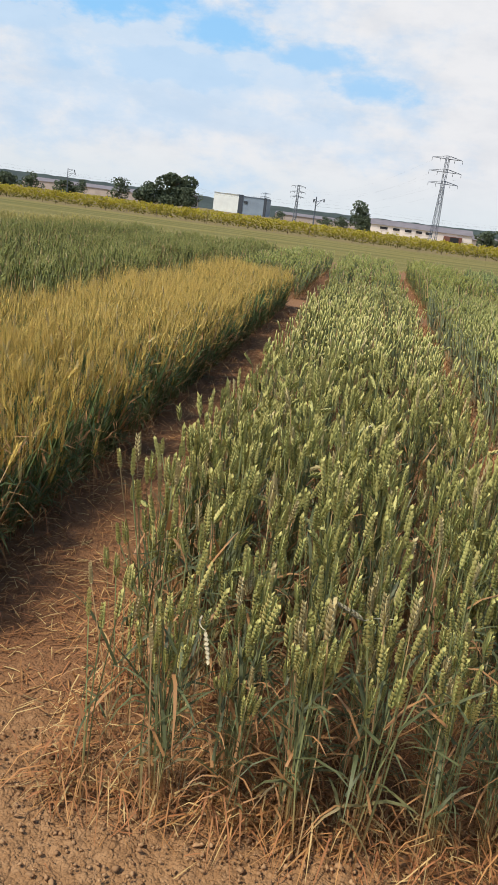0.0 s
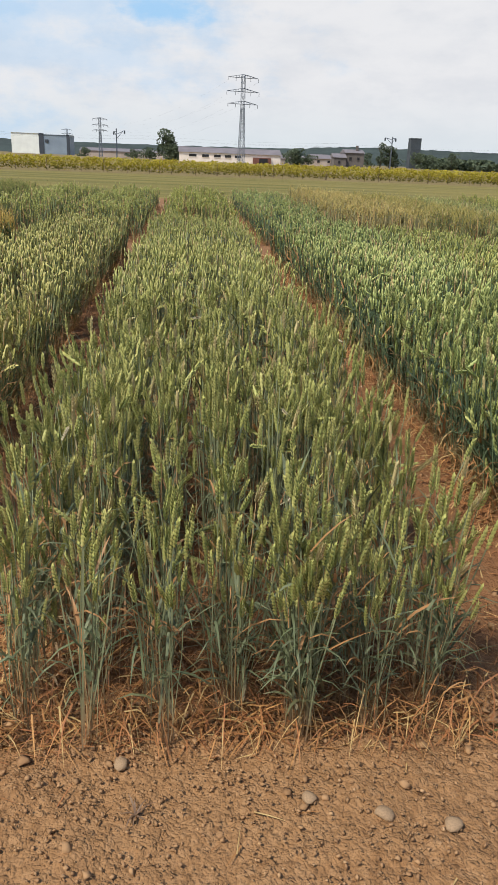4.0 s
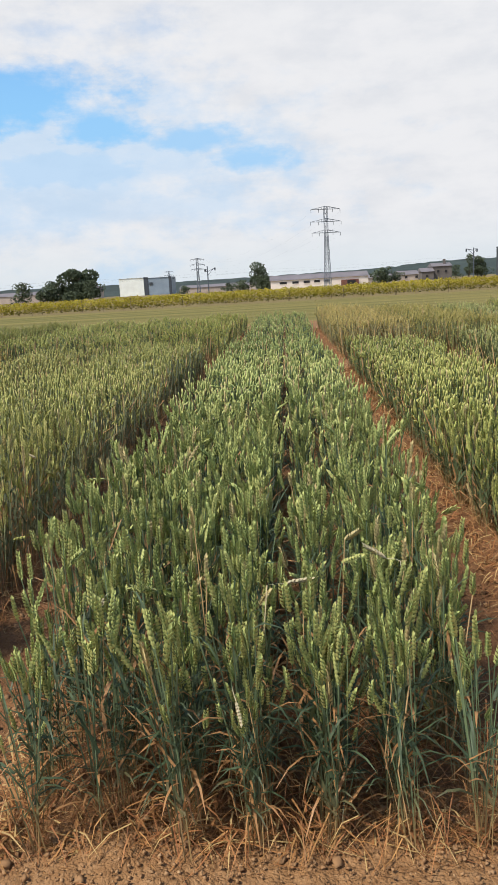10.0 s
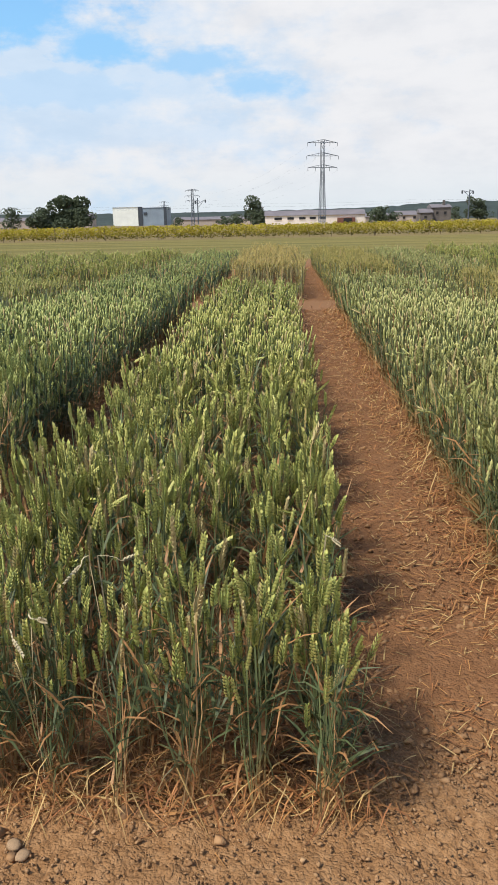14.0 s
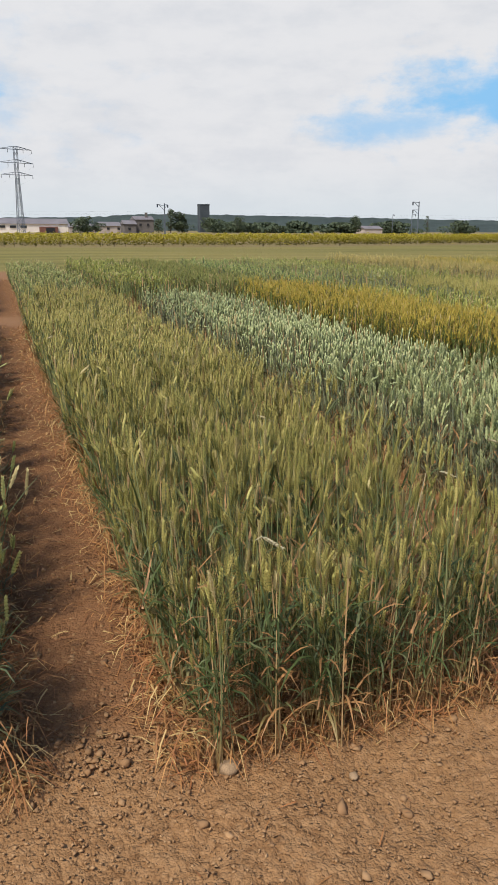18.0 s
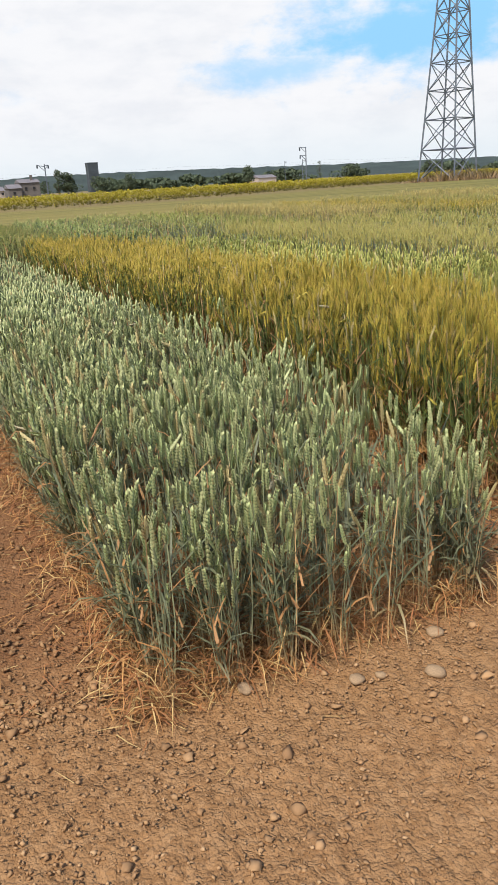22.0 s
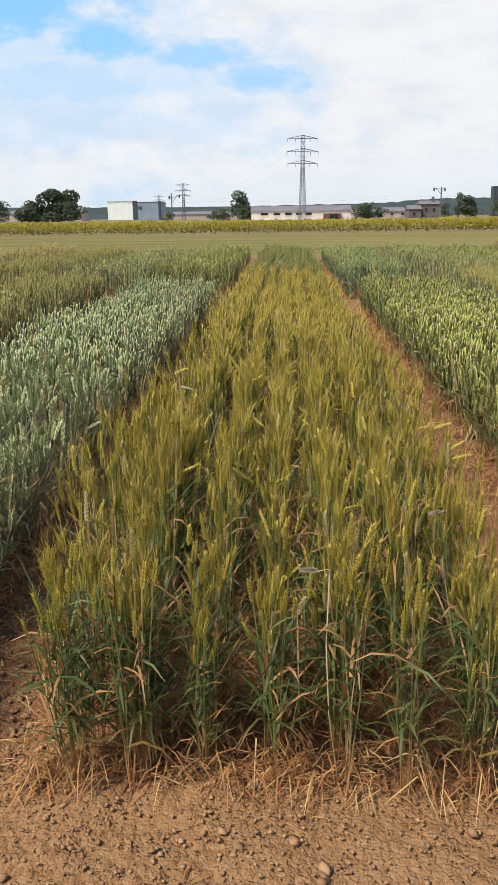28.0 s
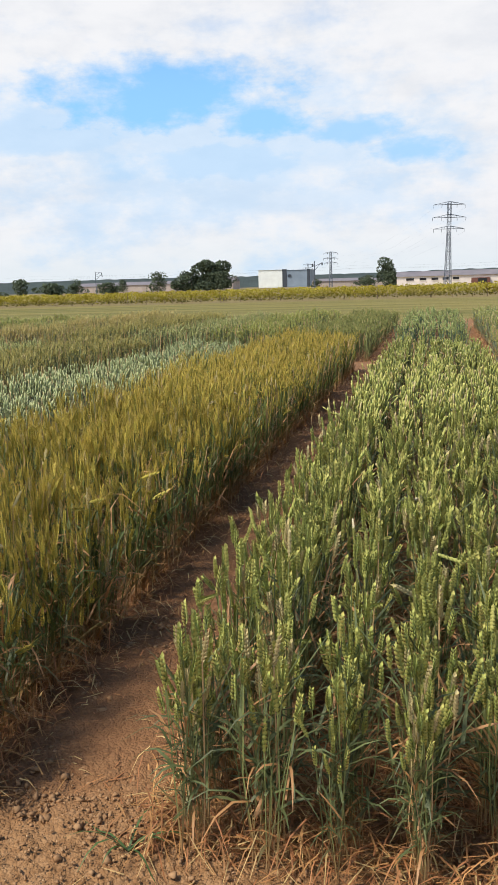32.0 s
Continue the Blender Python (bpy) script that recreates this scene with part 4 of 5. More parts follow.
weed(12.50, -0.42, 3, 0.16, 0.009, M_WEED, 3, "short green stray grain plant with one ear on bare soil", ear=0.13)
weed(14.84, -0.06, 9, 0.22, 0.006, M_WEED, 9, "tuft of thin green weed grass at the plot corner")
weed(3.25, -0.03, 6, 0.07, 0.006, M_WEED, 4, "tiny green weed at the mouth of a path")
weed(1.66, -0.12, 7, 0.08, 0.006, M_WEED, 6, "small green weed beside the plot corner")
weed(2.22, -0.28, 8, 0.06, 0.004, M_DEAD, 7, "small withered brown weed on bare soil")


# ---- far things ----
M_STEEL = plain("galvanised_steel", (0.13, 0.15, 0.18), 0.6, 0.2, 2.0, metal=0.3)
M_WHITE = plain("white_cladding", (0.74, 0.77, 0.73), 0.7, 0.08, 0.2)
M_GREY = plain("grey_blue_cladding", (0.22, 0.275, 0.335), 0.6, 0.12, 0.15)
M_DARK = plain("dark_cladding", (0.05, 0.06, 0.075), 0.6, 0.2, 0.2)
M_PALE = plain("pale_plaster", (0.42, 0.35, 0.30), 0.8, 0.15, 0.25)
M_SHED = plain("whitish_plaster", (0.80, 0.71, 0.63), 0.8, 0.12, 0.25)
M_ROOF = plain("grey_roof", (0.17, 0.155, 0.16), 0.8, 0.15, 0.3)
M_BRICK = plain("brick_red_wall", (0.17, 0.075, 0.055), 0.85, 0.2, 0.5)
M_HOLE = plain("dark_opening", (0.02, 0.02, 0.022), 0.5, 0.2, 0.5)
M_TOWER = plain("dark_concrete", (0.055, 0.066, 0.075), 0.8, 0.25, 0.25)
M_BLOCK = plain("grey_brown_render", (0.13, 0.115, 0.105), 0.85, 0.2, 0.4)
M_HILL = plain("far_wooded_hill", (0.034, 0.048, 0.042), 0.95, 0.3, 0.02)
M_BARK = plain("bark", (0.09, 0.07, 0.05), 0.9, 0.3, 3.0)
M_CROWN = plant_material("tree_leaves", (0.048, 0.066, 0.040), (0.072, 0.096, 0.055), (0.098, 0.124, 0.070), dry_share=0.0, thin=0.2, rough=0.8, spread=0.5)
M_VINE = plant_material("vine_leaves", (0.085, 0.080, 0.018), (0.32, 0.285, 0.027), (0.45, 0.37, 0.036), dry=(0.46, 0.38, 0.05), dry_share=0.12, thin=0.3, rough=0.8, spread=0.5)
M_POST = plain("weathered_post", (0.20, 0.15, 0.10), 0.9, 0.25, 3.0)
M_BRUSH = plant_material("dry_brush", (0.16, 0.10, 0.05), (0.20, 0.14, 0.07), (0.14, 0.13, 0.05), dry_share=0.2, thin=0.1)


def beam(bm, a, b, r):
    """A square bar from a to b, r half thick."""
    a, b = Vector(a), Vector(b)
    d = (b - a).normalized()
    u = d.orthogonal().normalized()
    w = d.cross(u)
    ring = [[bm.verts.new(p + u * r * i + w * r * j) for i, j in ((1, 1), (-1, 1), (-1, -1), (1, -1))] for p in (a, b)]
    for i in range(4):
        bm.faces.new((ring[0][i], ring[0][(i + 1) % 4], ring[1][(i + 1) % 4], ring[1][i]))
    bm.faces.new(ring[0][::-1])
    bm.faces.new(ring[1])


def box(bm, lo, hi):
    x0, y0, z0 = lo
    x1, y1, z1 = hi
    v = [bm.verts.new(p) for p in ((x0, y0, z0), (x1, y0, z0), (x1, y1, z0), (x0, y1, z0), (x0, y0, z1), (x1, y0, z1), (x1, y1, z1), (x0, y1, z1))]
    for q in ((3, 2, 1, 0), (4, 5, 6, 7), (0, 1, 5, 4), (1, 2, 6, 5), (2, 3, 7, 6), (3, 0, 4, 7)):
        bm.faces.new([v[i] for i in q])


def box_part(name, lo, hi, mat, parent, label=""):
    bm = bmesh.new()
    box(bm, lo, hi)
    return part(name, bm, mat, parent, label)


def thing(name, m, label, category, group=""):
    ob = new(name)
    ob.matrix_world = m
    return tagged(ob, label, category, group)


def pylon(x, y, height, base_w, top_w, arms, turn, bar, panels, label):
    """A lattice power pylon. arms: (height, half length)."""
    ob = thing("power_pylon", pose(x, y, 0, 0, 0, turn), label, "power pylon", "power pylons")
    neck = arms[-1][0] - 1.0
    half = lambda z: 0.5 * (base_w + (top_w - base_w) * min(z / neck, 1.0))
    corners = ((1, 1), (-1, 1), (-1, -1), (1, -1))
    for sx, sy in corners:
        bm = bmesh.new()
        zs = [0.0, neck, height]
        for z0, z1 in zip(zs, zs[1:]):
            beam(bm, (sx * half(z0), sy * half(z0), z0), (sx * half(z1), sy * half(z1), z1), bar)
        part("leg", bm, M_STEEL, ob)
    zs, z = [0.0], 0.0
    step = neck / panels
    while z < neck - 0.6 * step:
        z += step * (1.35 - 0.7 * z / neck)
        zs.append(min(z, neck))
    for z0, z1 in zip(zs, zs[1:]):
        a, b = half(z0), half(z1)
        for i in range(4):
            (p, q), (r, t) = corners[i], corners[(i + 1) % 4]
            for name, u, w, k in (("diagonal_brace", (p * a, q * a, z0), (r * b, t * b, z1), 0.6), ("diagonal_brace", (r * a, t * a, z0), (p * b, q * b, z1), 0.6), ("cross_strut", (p * b, q * b, z1), (r * b, t * b, z1), 0.5)):
                bm = bmesh.new()
                beam(bm, u, w, bar * k)
                part(name, bm, M_STEEL, ob)
    bm = bmesh.new()
    h, z = half(neck), neck
    while z < height - 0.3:
        z1 = min(z + 2.2 * top_w, height)
        for i in range(4):
            (p, q), (r, t) = corners[i], corners[(i + 1) % 4]
            beam(bm, (p * h, q * h, z), (r * h, t * h, z1), bar * 0.5)
        z = z1
    part("top_bracing", bm, M_STEEL, ob)["kind"] = "stuff"
    for az, al in arms:
        bm = bmesh.new()
        for sy in (-1, 1):
            for sx in (-1, 1):
                beam(bm, (sx * h, sy * h, az + 0.17 * al), (sx * al, 0, az), bar * 0.7)
                beam(bm, (sx * h, sy * h, az), (sx * al, 0, az), bar * 0.7)
        for sy in (-h, h):
            beam(bm, (-h, sy, az), (h, sy, az), bar * 0.7)
            beam(bm, (-h, sy, az + 0.17 * al), (h, sy, az + 0.17 * al), bar * 0.7)
        for i in range(1, 5):
            u = h + (al - h) * i / 5
            zz = az + 0.17 * al * (1 - i / 5)
            for sx in (-1, 1):
                beam(bm, (sx * u, -h * (1 - i / 5), az), (sx * u, h * (1 - i / 5), zz + 0.02), bar * 0.45)
        part("crossarm", bm, M_STEEL, ob)
        for u in (-al, -0.48 * al, 0.48 * al, al):
            bm = bmesh.new()
            beam(bm, (u, 0, az), (u, 0, az - 0.20 * al), bar * 0.8)
            part("insulator", bm, M_DARK, ob)
    return ob


NEAR_ARMS = [(44.0, 6.0), (39.0, 6.6), (34.0, 6.0)]
MID_ARMS = [(24.4, 4.9), (20.6, 5.2), (17.2, 4.8)]
FAR_ARMS = [(20.3, 4.2), (17.1, 4.5), (14.3, 4.1)]
pylon(83.7, 82.9, 46.0, 5.7, 1.4, NEAR_ARMS, 17, 0.095, 11, "tall grey steel lattice power pylon at the edge of the vines")
pylon(18.9, 243.6, 25.0, 1.9, 0.95, MID_ARMS, 17, 0.06, 8, "grey steel lattice power pylon with three crossarms")
pylon(-48.1, 465.0, 20.9, 1.9, 1.1, FAR_ARMS, 17, 0.085, 8, "far grey steel lattice power pylon with three crossarms")
pylon(-102.5, 704.0, 20.9, 2.2, 1.1, FAR_ARMS, 17, 0.085, 6, "very far grey lattice power pylon")


def cable(a, b, sag, r):
    bm = bmesh.new()
    rings = []
    for i in range(17):
        t = i / 16
        p = Vector(a).lerp(Vector(b), t)
        p.z -= sag * 4 * t * (1 - t)
        rings.append([bm.verts.new(p + Vector(q) * r) for q in ((0, 0, 1), (0.87, 0, -0.5), (-0.87, 0, -0.5))])
    for p, q in zip(rings, rings[1:]):
        for k in range(3):
            bm.faces.new((p[k], p[(k + 1) % 3], q[(k + 1) % 3], q[k]))
    me = bpy.data.meshes.new("power_cable")
    bm.to_mesh(me)
    bm.free()
    me.materials.append(M_STEEL)
    tagged(new("power_cable", me), "thin dark overhead power cable between pylons", "cable", "overhead cables")


ct, st = math.cos(radians(17)), math.sin(radians(17))
for (z1, al1), (z, al) in zip(MID_ARMS, FAR_ARMS):
    for u in (-1.0, 1.0):
        p1 = (18.9 + u * al1 * ct, 243.6 + u * al1 * st, z1 - 0.20 * al1)
        p2 = (-48.1 + u * al * ct, 465.0 + u * al * st, z - 0.20 * al)
        cable(p1, p2, 6.0, 0.006)


for z, y in ((7.4, 250.0), (6.5, 250.0), (7.6, 300.0)):
    for k in range(-3, 4):
        cable((60.0 * k - 10, y, z), (60.0 * k + 50, y, z), 0.6, 0.009)


def mast(x, y, h, arms, label, lean=0.0):
    """A railway or street mast with bracket arms: (height, reach, rise)."""
    ob = thing("railway_mast", pose(x, y, 0, 0, lean, 0), label, "mast", "masts along the line")
    bm = bmesh.new()
    for sx in (-0.1, 0.1):
        beam(bm, (sx, 0, 0), (sx * 0.5, 0, h), 0.05)
    for i in range(int(h)):
        beam(bm, (-0.09, 0, i), (0.06, 0, i + 1), 0.03)
    part("post", bm, M_STEEL, ob)
    for z, reach, rise in arms:
        bm = bmesh.new()
        beam(bm, (0, 0, z), (reach, 0, z + rise), 0.045)
        beam(bm, (0, 0, z - 1.0), (reach * 0.8, 0, z + rise * 0.8), 0.04)
        part("bracket_arm", bm, M_STEEL, ob)
        bm = bmesh.new()
        beam(bm, (reach, 0, z + rise), (reach, 0, z + rise - 0.7), 0.12)
        part("insulator", bm, M_DARK, ob)


mast(102.3, 152.2, 8.0, [(7.8, -1.6, 0.1), (6.2, -1.5, 0.0)], "grey railway mast with two bracket arms")
mast(49.4, 179.3, 7.6, [(7.0, -1.7, 0.4), (7.3, 0.8, 0.0)], "grey railway mast with bracket arms")
mast(-14.4, 188.2, 7.3, [(6.0, 1.9, 0.9), (6.6, -0.6, 0.0)], "grey railway mast with a raised bracket arm")
mast(-104.0, 250.0, 8.4, [(8.0, 2.4, 0.0), (6.4, 2.6, 0.8)], "grey railway mast with bracket arms")
mast(150.0, 235.0, 7.6, [(7.2, 1.4, 0.0)], "far grey railway mast")
mast(126.5, 111.6, 5.4, [(5.2, -1.6, 0.3)], "grey street mast with one arm")
mast(196.0, 330.0, 9.5, [(9.2, 0.8, 0.0)], "thin far grey mast")


def hall(x0, x1, y0, y1, eave, ridge, wall, roof, windows, label, name="hall", door=None):
    ob = thing(name, pose(x0, y0, 0), label, "building", "")
    w, d = x1 - x0, y1 - y0
    box_part("wall", (0, 0, 0), (w, d, eave), wall, ob)
    bm = bmesh.new()
    v = [bm.verts.new(p) for p in ((-0.4, -0.5, eave), (w + 0.4, -0.5, eave), (w + 0.4, d / 2, ridge), (-0.4, d / 2, ridge), (-0.4, d + 0.5, eave), (w + 0.4, d + 0.5, eave))]
    for q in ((0, 1, 2, 3), (3, 2, 5, 4), (0, 3, 4), (1, 5, 2), (0, 4, 5, 1)):
        bm.faces.new([v[i] for i in q])
    part("roof", bm, roof, ob)
    for wx, wz, ww, wh in windows:
        win = box_part("window", (wx, -0.12, wz), (wx + ww, 0.05, wz + wh), M_HOLE, ob, "dark window opening")
        box_part("sill", (wx - 0.1, -0.25, wz - 0.15), (wx + ww + 0.1, -0.02, wz), wall, win)
    if door:
        dx, dw, dh, mat = door
        box_part("gate", (dx, -0.15, 0), (dx + dw, 0.05, dh), mat, ob, "dark open gateway")
    return ob


# the long shed behind the pylon, with its brick annex
shed = hall(-1.2, 41.6, 332, 346, 3.7, 5.9, M_SHED, M_ROOF, [(4.0, 2.0, 3.2, 1.0), (9.6, 2.0, 2.8, 1.0), (14.6, 2.0, 2.8, 1.0), (19.2, 2.0, 2.6, 1.0), (23.4, 2.0, 2.6, 1.0)], "long low pale shed with grey roof and dark windows", "warehouse", door=None)
box_part("annex", (31.0, -1.5, 0), (38.6, -0.2, 2.5), M_BRICK, shed, "low brick-red annex with a dark gateway")
box_part("gateway", (33.6, -1.7, 0), (37.2, -1.55, 2.2), M_HOLE, shed, "dark open gateway")
# white and grey halls
white = hall(-149.4, -125.8, 700, 725, 16.4, 16.8, M_WHITE, M_WHITE, [], "tall white windowless industrial hall", "industrial_hall")
grey = hall(-125.7, -99.5, 698, 725, 15.7, 16.1, M_GREY, M_GREY, [], "grey-blue clad industrial hall with dark corner bands", "industrial_hall")
box_part("corner_band", (0.0, -0.4, 0), (4.2, -0.1, 16.6), M_DARK, grey, "dark corner band")
box_part("corner_band", (23.6, -0.4, 0), (26.2, -0.1, 16.2), M_DARK, grey, "dark corner band")
box_part("loading_hood", (5.2, -0.6, 9.5), (8.2, -0.1, 11.7), M_DARK, grey, "dark loading hood")
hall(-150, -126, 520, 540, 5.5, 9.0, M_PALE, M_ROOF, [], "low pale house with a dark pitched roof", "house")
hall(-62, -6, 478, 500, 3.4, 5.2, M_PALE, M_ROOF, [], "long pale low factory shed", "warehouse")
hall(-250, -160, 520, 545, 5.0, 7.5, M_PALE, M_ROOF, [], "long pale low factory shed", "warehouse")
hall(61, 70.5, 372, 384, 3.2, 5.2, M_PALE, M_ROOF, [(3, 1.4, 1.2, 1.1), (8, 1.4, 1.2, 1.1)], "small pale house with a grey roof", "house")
hall(75.5, 81.6, 390, 402, 4.2, 6.2, M_BLOCK, M_ROOF, [(2, 1.4, 1.2, 1.2)], "small grey-brown house with a dark roof", "house")
hall(82.0, 91.5, 394, 408, 6.6, 8.4, M_BLOCK, M_ROOF, [(2, 3.4, 1.2, 1.2), (6, 3.4, 1.2, 1.2)], "grey-brown works building with a dark roof", "building")
box_part("roof_vent", (6.0, 4.0, 7.4), (7.2, 5.2, 10.2), M_BLOCK, bpy.data.objects["building"], "small square roof vent")
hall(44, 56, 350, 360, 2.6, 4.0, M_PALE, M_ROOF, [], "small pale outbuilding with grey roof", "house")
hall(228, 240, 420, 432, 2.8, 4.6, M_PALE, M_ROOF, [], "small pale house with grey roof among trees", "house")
hall(300, 312, 330, 340, 3.0, 4.6, M_WHITE, M_ROOF, [], "small white house among trees", "house")
tower = thing("water_tower", pose(152.0, 515, 0), "dark concrete tower block above the trees", "tower")
box_part("shaft", (-3.4, -3.4, 0), (3.4, 3.4, 17.9), M_TOWER, tower)
box_part("parapet", (-3.5, -3.5, 17.9), (3.5, 3.5, 18.7), M_TOWER, tower)


def tree(x, y, h, w, seed, leaves=900, lobes=14, trunk=0.22, label="dark green leafy tree", airy=1.0):
    """A tapered trunk with limbs, and a crown of leaf clumps in uneven lobes."""
    rng = np.random.default_rng(seed)
    ob = thing("tree", pose(x, y, 0), label, "tree", "trees on the skyline")
    bm = bmesh.new()
    r = 0.022 * h
    rings = []
    for i in range(5):
        z = h * 0.7 * i / 4
        rr = r * (1 - 0.75 * i / 4)
        rings.append([bm.verts.new((rr * math.cos(a) + 0.02 * h * math.sin(i), rr * math.sin(a), z)) for a in [k * math.pi / 3 for k in range(6)]])
    for a, b in zip(rings, rings[1:]):
        for k in range(6):
            bm.faces.new((a[k], a[(k + 1) % 6], b[(k + 1) % 6], b[k]))
    for k in range(6):
        a = rng.uniform(0, 6.28)
        z = h * rng.uniform(trunk + 0.05, 0.6)
        beam(bm, (0, 0, z), (0.33 * w * math.cos(a), 0.33 * w * math.sin(a), z + h * rng.uniform(0.1, 0.25)), r * 0.3)
    part("trunk", bm, M_BARK, ob)
    p = Pile()
    n = leaves
    c = np.stack([rng.normal(0, 0.24 * w, lobes), rng.normal(0, 0.24 * w, lobes), h * (trunk + (1 - trunk) * rng.uniform(0.05, 0.84, lobes))], -1)
    c[:, :2] *= (1.15 - 0.75 * (c[:, 2:3] / h) ** 2)
    c[0] = (0, 0, h * 0.80)
    c[1] = (0.12 * w, 0, h * 0.45)
    c[2] = (-0.2 * w, 0, h * 0.3)
    c[3] = (0.22 * w, 0, h * 0.25)
    k = rng.integers(0, lobes, n)
    d = rng.normal(0, 1, (n, 3))
    d /= np.linalg.norm(d, axis=1)[:, None]
    rad = rng.uniform(0.55, 1.0, n) ** 0.5 * airy
    size_l = np.array([w * rng.uniform(0.20, 0.33) for _ in range(lobes)])
    pos = c[k] + d * (rad * size_l[k])[:, None] * np.array([1, 1, 0.75 * h / w if h < w else 0.8])
    pos[:, 2] = np.clip(pos[:, 2], 0.05 * h, h)
    s = w * rng.uniform(0.028, 0.062, n)
    leaf = (np.array([[-1, 0, 0], [0, -0.7, 0.15], [1, 0, 0], [0, 0.7, -0.15]]), np.array([[0, 1, 2], [0, 2, 3]]))
    p.add(leaf, pos, turns(rng.uniform(0, 6.3, n), rng.uniform(0, 2.6, n), rng.uniform(0, 6.3, n)), np.stack([s, s, s], -1), rng.uniform(0, 1, n), None)
    cr = new("crown", p.mesh("crown", [M_CROWN]))
    cr.parent = ob
    cr["kind"] = "stuff"


# trees and bushes: x, y, height, width, leaves
TREES_A = [
    (-6.7, 345, 12.8, 9.5, 1100), (-3.6, 344, 8.6, 7.0, 700), (-120, 400, 11.0, 10, 900), (-109.0, 402, 16.6, 18, 2600), (-97.5, 398, 10.5, 10, 900), (-122, 395, 8.5, 11, 700),
    (-131, 382, 11.0, 10, 500), (-150, 380, 7.6, 6, 500), (-160, 385, 6.0, 12, 600), (-178, 380, 8.2, 9, 600), (-192, 380, 6.5, 14, 600), (-215, 385, 9.5, 10, 600),
    (-240, 390, 8.0, 15, 600),
]
TREES_B = [
    (47.5, 330, 6.8, 9, 600), (53, 332, 5.0, 6, 400), (106.5, 420, 14.8, 6, 700), (111.5, 421, 11.5, 9, 700), (114, 423, 9.5, 8, 500), (99, 418, 7.5, 7, 400),
    (152, 500, 10.0, 12, 600), (160, 502, 8.5, 10, 500), (146, 420, 9.0, 8, 500), (134, 425, 6.0, 12, 500), (-30, 470, 5.5, 8, 400), (-58, 470, 5.0, 7, 400),
    (-14, 340, 5.0, 7, 400),
]
TREES_C = [
    (190, 358, 9.2, 7.5, 700), (231, 355, 11.0, 3.2, 400), (150, 440, 6.5, 22, 800), (172, 450, 6.0, 24, 800), (198, 455, 6.8, 26, 800), (226, 450, 6.4, 24, 800),
    (252, 430, 7.5, 22, 800), (215, 300, 6.5, 12, 600), (262, 300, 6.0, 14, 600), (228, 210, 5.6, 12, 700), (243, 208, 6.4, 10, 700), (258, 205, 5.4, 13, 700),
    (272, 196, 7.0, 11, 700),
]
TREES_D = [
    (288, 192, 6.0, 12, 700), (303, 190, 8.0, 13, 700), (318, 182, 7.5, 12, 700), (222, 240, 4.6, 16, 600), (236, 222, 4.2, 18, 600), (250, 214, 4.8, 16, 600),
    (266, 206, 4.4, 18, 600), (280, 200, 5.0, 16, 600), (296, 196, 4.6, 18, 600), (310, 190, 5.2, 16, 600), (326, 186, 6.0, 16, 600), (310, 200, 9.5, 8, 600),
    (286, 210, 8.2, 8, 600),
]
TREES_E = [
    (330, 200, 10.5, 10, 700), (264, 222, 7.6, 7, 500),
]
TREES = TREES_A + TREES_B + TREES_C + TREES_D + TREES_E
for i, (x, y, h, w, n) in enumerate(TREES):
    tree(x, y, h, w, 900 + i, int(n * 2.2), label="slim dark green conifer tree" if w < 4 else ("broad dark green bush" if h < w else "dark green leafy tree"), trunk=0.02 if h < w else 0.07)


def hills():
    """A far wooded ridge all round."""
    bm = bmesh.new()
    rows = []
    for i in range(361):
        az = radians(-180 + i)
        a = -180 + i
        el = 0.79 + 0.16 * (1 + math.tanh((a - 9) / 2.0)) - 0.22 * (1 + math.tanh((a - 29) / 7.0)) + 0.04 * math.sin(a * 0.21)
        rows.append((az, el))
    front, back, foot = [], [], []
    for az, el in rows:
        for k in range(4):
            a2 = az + radians(k / 4)
            top = 1.5 + 1650 * math.tan(radians(el)) + 1.6 * noise.noise(Vector((a2 * 70, 0, 0))) + 1.0 * noise.noise(Vector((a2 * 260, 3, 0)))
            c, q = math.sin(a2), math.cos(a2)
            foot.append(bm.verts.new((1450 * c, 1450 * q, 0)))
            front.append(bm.verts.new((1650 * c, 1650 * q, top)))
            back.append(bm.verts.new((2100 * c, 2100 * q, 0)))
    for i in range(len(front) - 1):
        bm.faces.new((foot[i], foot[i + 1], front[i + 1], front[i]))
        bm.faces.new((front[i], front[i + 1], back[i + 1], back[i]))
    me = bpy.data.meshes.new("hill_ridge")
    bm.to_mesh(me)
    bm.free()
    me.materials.append(M_HILL)
    tagged(new("hill_ridge", me), "low dark blue-green wooded ridge on the horizon", "hills", kind="structure")


hills()


# ---- the vines ----
def vine_edge(x):
    """The line of the vines' front row, bending away to the east."""
    return 70.0 + 0.02 * x + 0.34 * max(x - 38.0, 0.0)


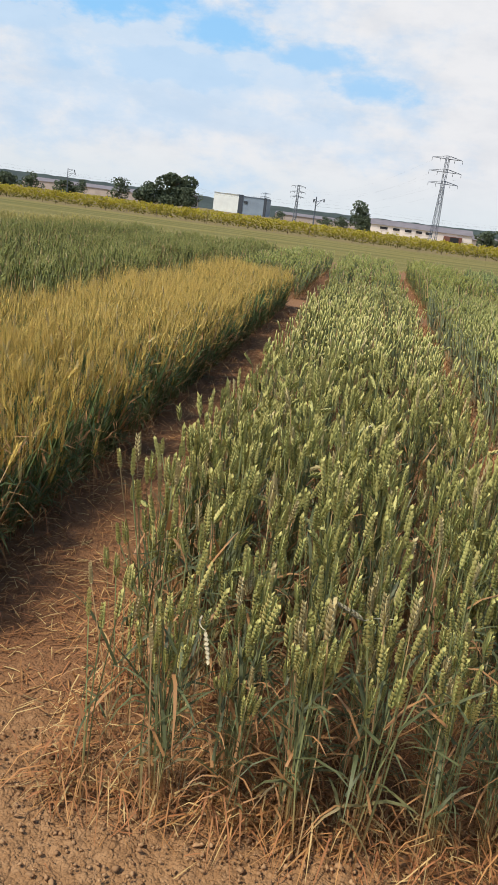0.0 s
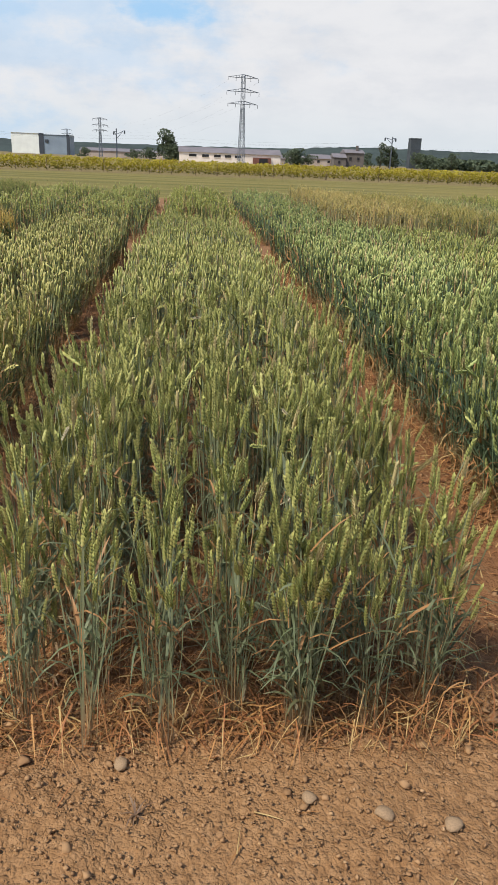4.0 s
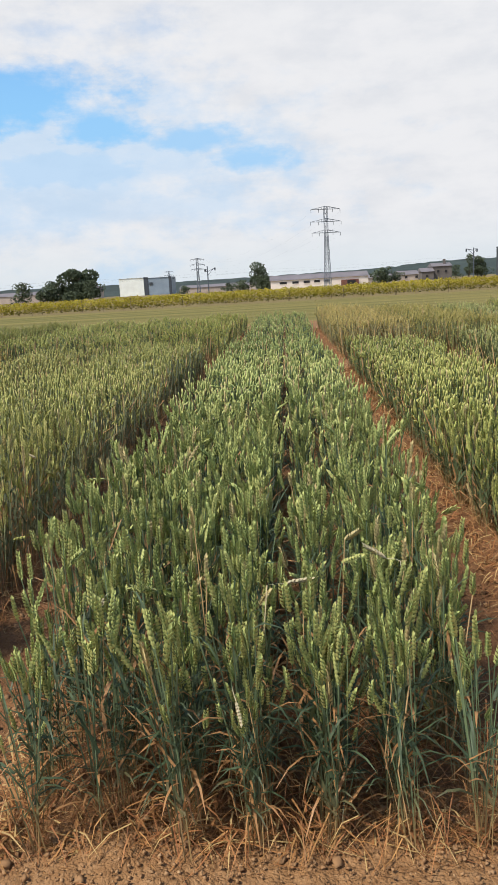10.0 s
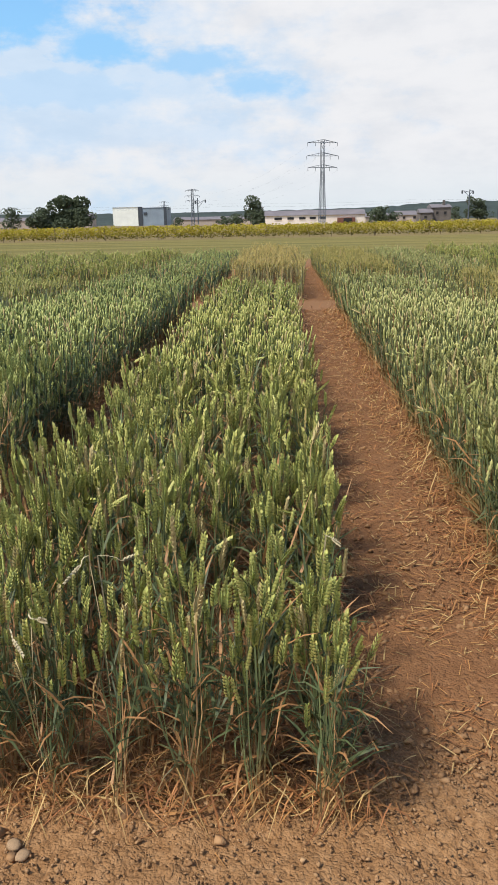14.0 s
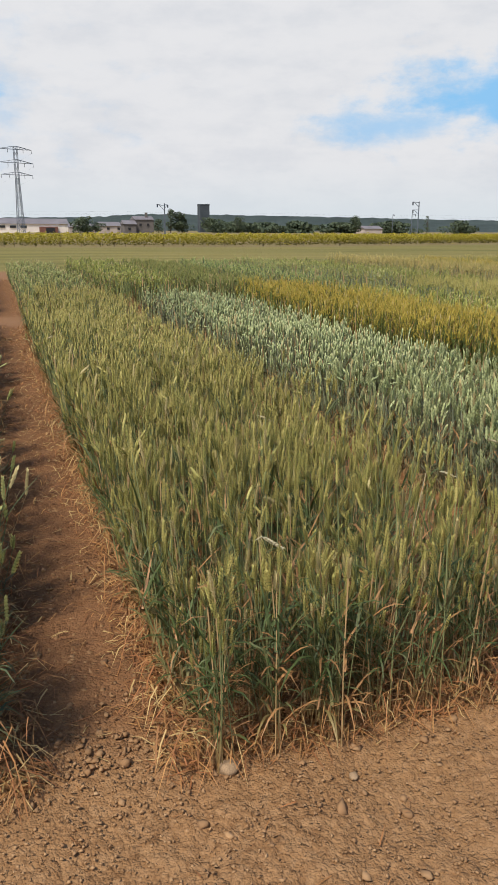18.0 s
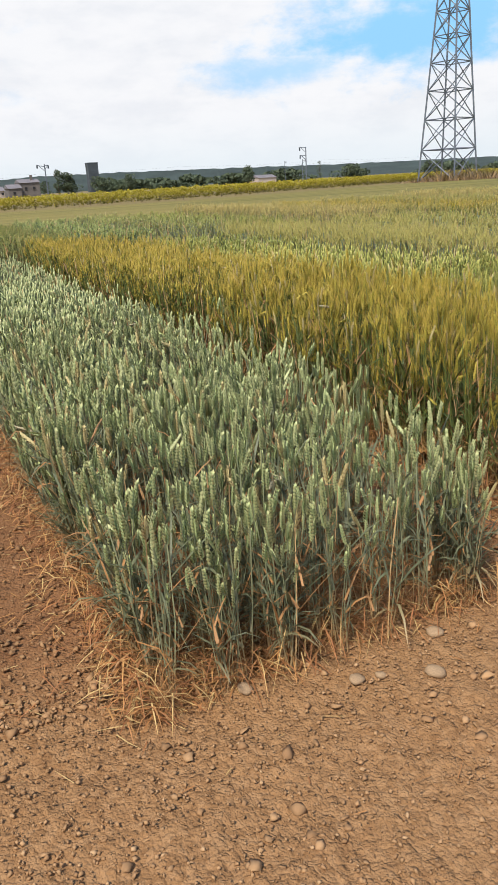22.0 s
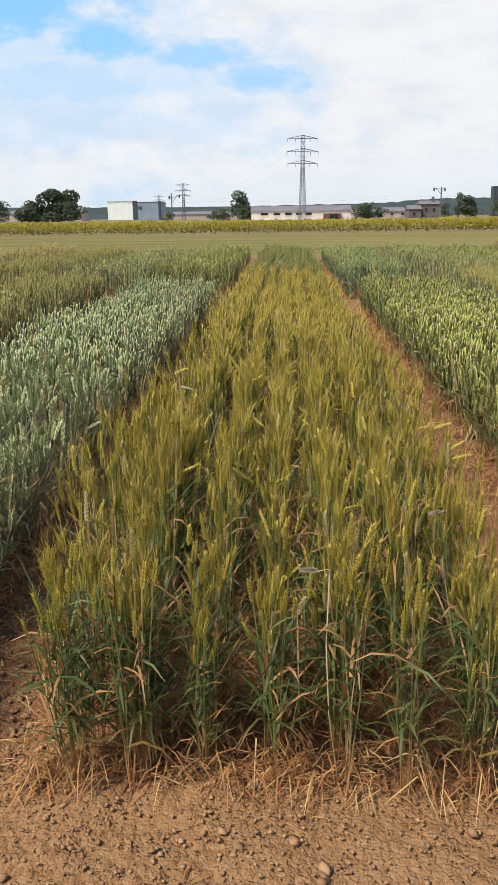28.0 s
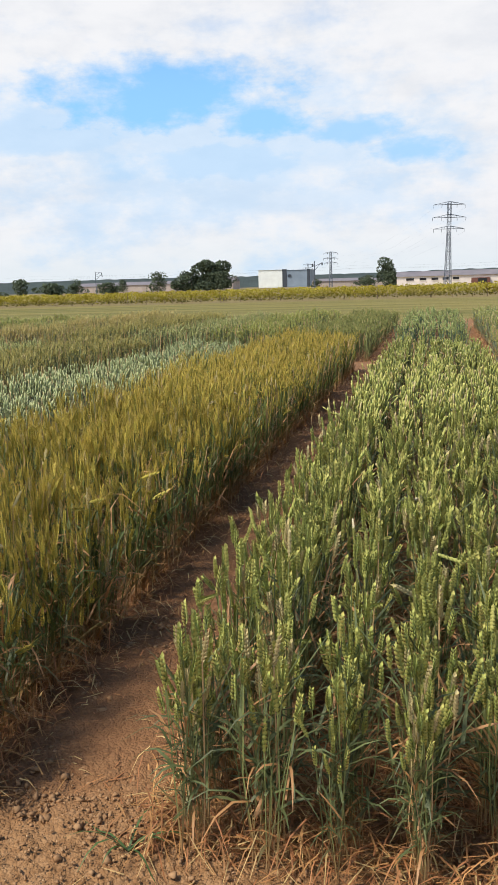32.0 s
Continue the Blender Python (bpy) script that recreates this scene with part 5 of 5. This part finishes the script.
def vine_row(i):
    rng = np.random.default_rng(700 + i)
    ob = thing("vine_row", pose(0, 0, 0), "yellow-green vine row trained on posts" if i == 0 else "yellow-green vine row behind the first", "vine row", "vine rows")
    x0, x1 = -75.0, 260.0
    n = 95000 if i == 0 else 4000
    x = rng.uniform(x0, x1, n)
    base = np.array([vine_edge(v) for v in x]) + 2.4 * i
    lump = 0.07 * np.sin(x * 2.9 + i) + 0.06 * np.sin(x * 7.3 + 2 * i) + 0.06 * value_noise(x, 0 * x + i, 0.8, 44)
    z = 0.13 + (1.06 + lump) * rng.uniform(0, 1, n) ** 0.8
    pos = np.stack([x, base + rng.normal(0, 0.17, n), z], -1)
    p = Pile()
    s = rng.uniform(0.045, 0.095, n) * (1.0 if i == 0 else 1.6)
    leaf = (np.array([[-1, 0, 0], [0, -0.8, 0.2], [1, 0, 0], [0, 0.8, -0.2]]), np.array([[0, 1, 2], [0, 2, 3]]))
    # leaf colour runs darker from the row's top down to its foot
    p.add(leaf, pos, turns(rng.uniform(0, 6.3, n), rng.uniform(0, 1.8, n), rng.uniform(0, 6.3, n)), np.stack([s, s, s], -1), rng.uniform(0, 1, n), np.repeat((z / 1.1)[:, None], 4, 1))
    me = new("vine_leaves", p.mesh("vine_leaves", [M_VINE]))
    me.parent = ob
    me["kind"] = "stuff"
    if i == 0:
        for k in range(67):
            px = x0 + 5.0 * k + rng.uniform(-0.2, 0.2)
            bm = bmesh.new()
            beam(bm, (px, vine_edge(px), 0), (px, vine_edge(px), 1.12), 0.022)
            part("post", bm, M_POST, ob)
    bm = bmesh.new()
    for k in range(167 if i < 1 else 0):
        px = x0 + 2.0 * k + rng.uniform(-0.2, 0.2)
        y = vine_edge(px) + 2.4 * i
        beam(bm, (px, y, 0), (px + rng.uniform(-0.1, 0.1), y, 0.5), 0.018)
    if i < 1:
        part("trunk_line", bm, M_POST, ob)["kind"] = "stuff"
    else:
        bm.free()


for i in range(9):
    vine_row(i)


def brush(x, y, w, h, n, seed, label):
    rng = np.random.default_rng(seed)
    p = Pile()
    px = rng.normal(0, w / 3, n)
    root = np.stack([x + px, y + rng.normal(0, w / 4, n), 0 * px], -1)
    v, f = ribbons(rng, root, rng.uniform(0, 6.3, n), h * rng.uniform(0.6, 1.3, n) * np.exp(-(px / (w / 2)) ** 2), rng.uniform(0.7, 1.3, n), rng.uniform(0.04, 0.10, n), 2, rng.uniform(0.1, 0.4, n))
    p.put(v, f, rng.uniform(0, 1, n), v[..., 2] / h)
    tagged(new("brush_patch", p.mesh("brush_patch", [M_BRUSH])), label, "brush", kind="stuff")


brush(84.6, 81.0, 12.0, 1.5, 2500, 77, "dry reddish brush round the foot of the pylon")


def rough_grass(x0, x1, n, seed):
    """Tufts of dry grass on the strip between the plots and the vines."""
    rng = np.random.default_rng(seed)
    x = rng.uniform(x0, x1, n)
    far = np.array([vine_edge(v) for v in x]) - 1.0
    y = 31.0 + (far - 31.0) * rng.uniform(0, 1, n)
    p = Pile()
    v, f = ribbons(rng, np.stack([x, y, 0 * x], -1), rng.uniform(0, 6.3, n), rng.uniform(0.05, 0.13, n), rng.uniform(0.15, 0.6, n), rng.uniform(0.02, 0.05, n), 1, rng.uniform(0.1, 0.4, n))
    p.put(v, f, np.clip(0.5 + 0.35 * value_noise(x * 0.08, y, 3.0, 21) + 0.2 * value_noise(x, y, 5.0, 22) + rng.normal(0, 0.15, n), 0, 0.99), v[..., 2] / 0.3)
    tagged(new("rough_grass", p.mesh("rough_grass", [M_GRASS])), "dry olive and straw-coloured rough grass strip", "grass", kind="stuff")


M_GRASS = plant_material("dry_grass", (0.14, 0.135, 0.040), (0.165, 0.160, 0.046), (0.25, 0.21, 0.072), dry_share=0.0, thin=0.2, rough=0.8, spread=0.6)
rough_grass(-45.0, 120.0, 14000, 31)
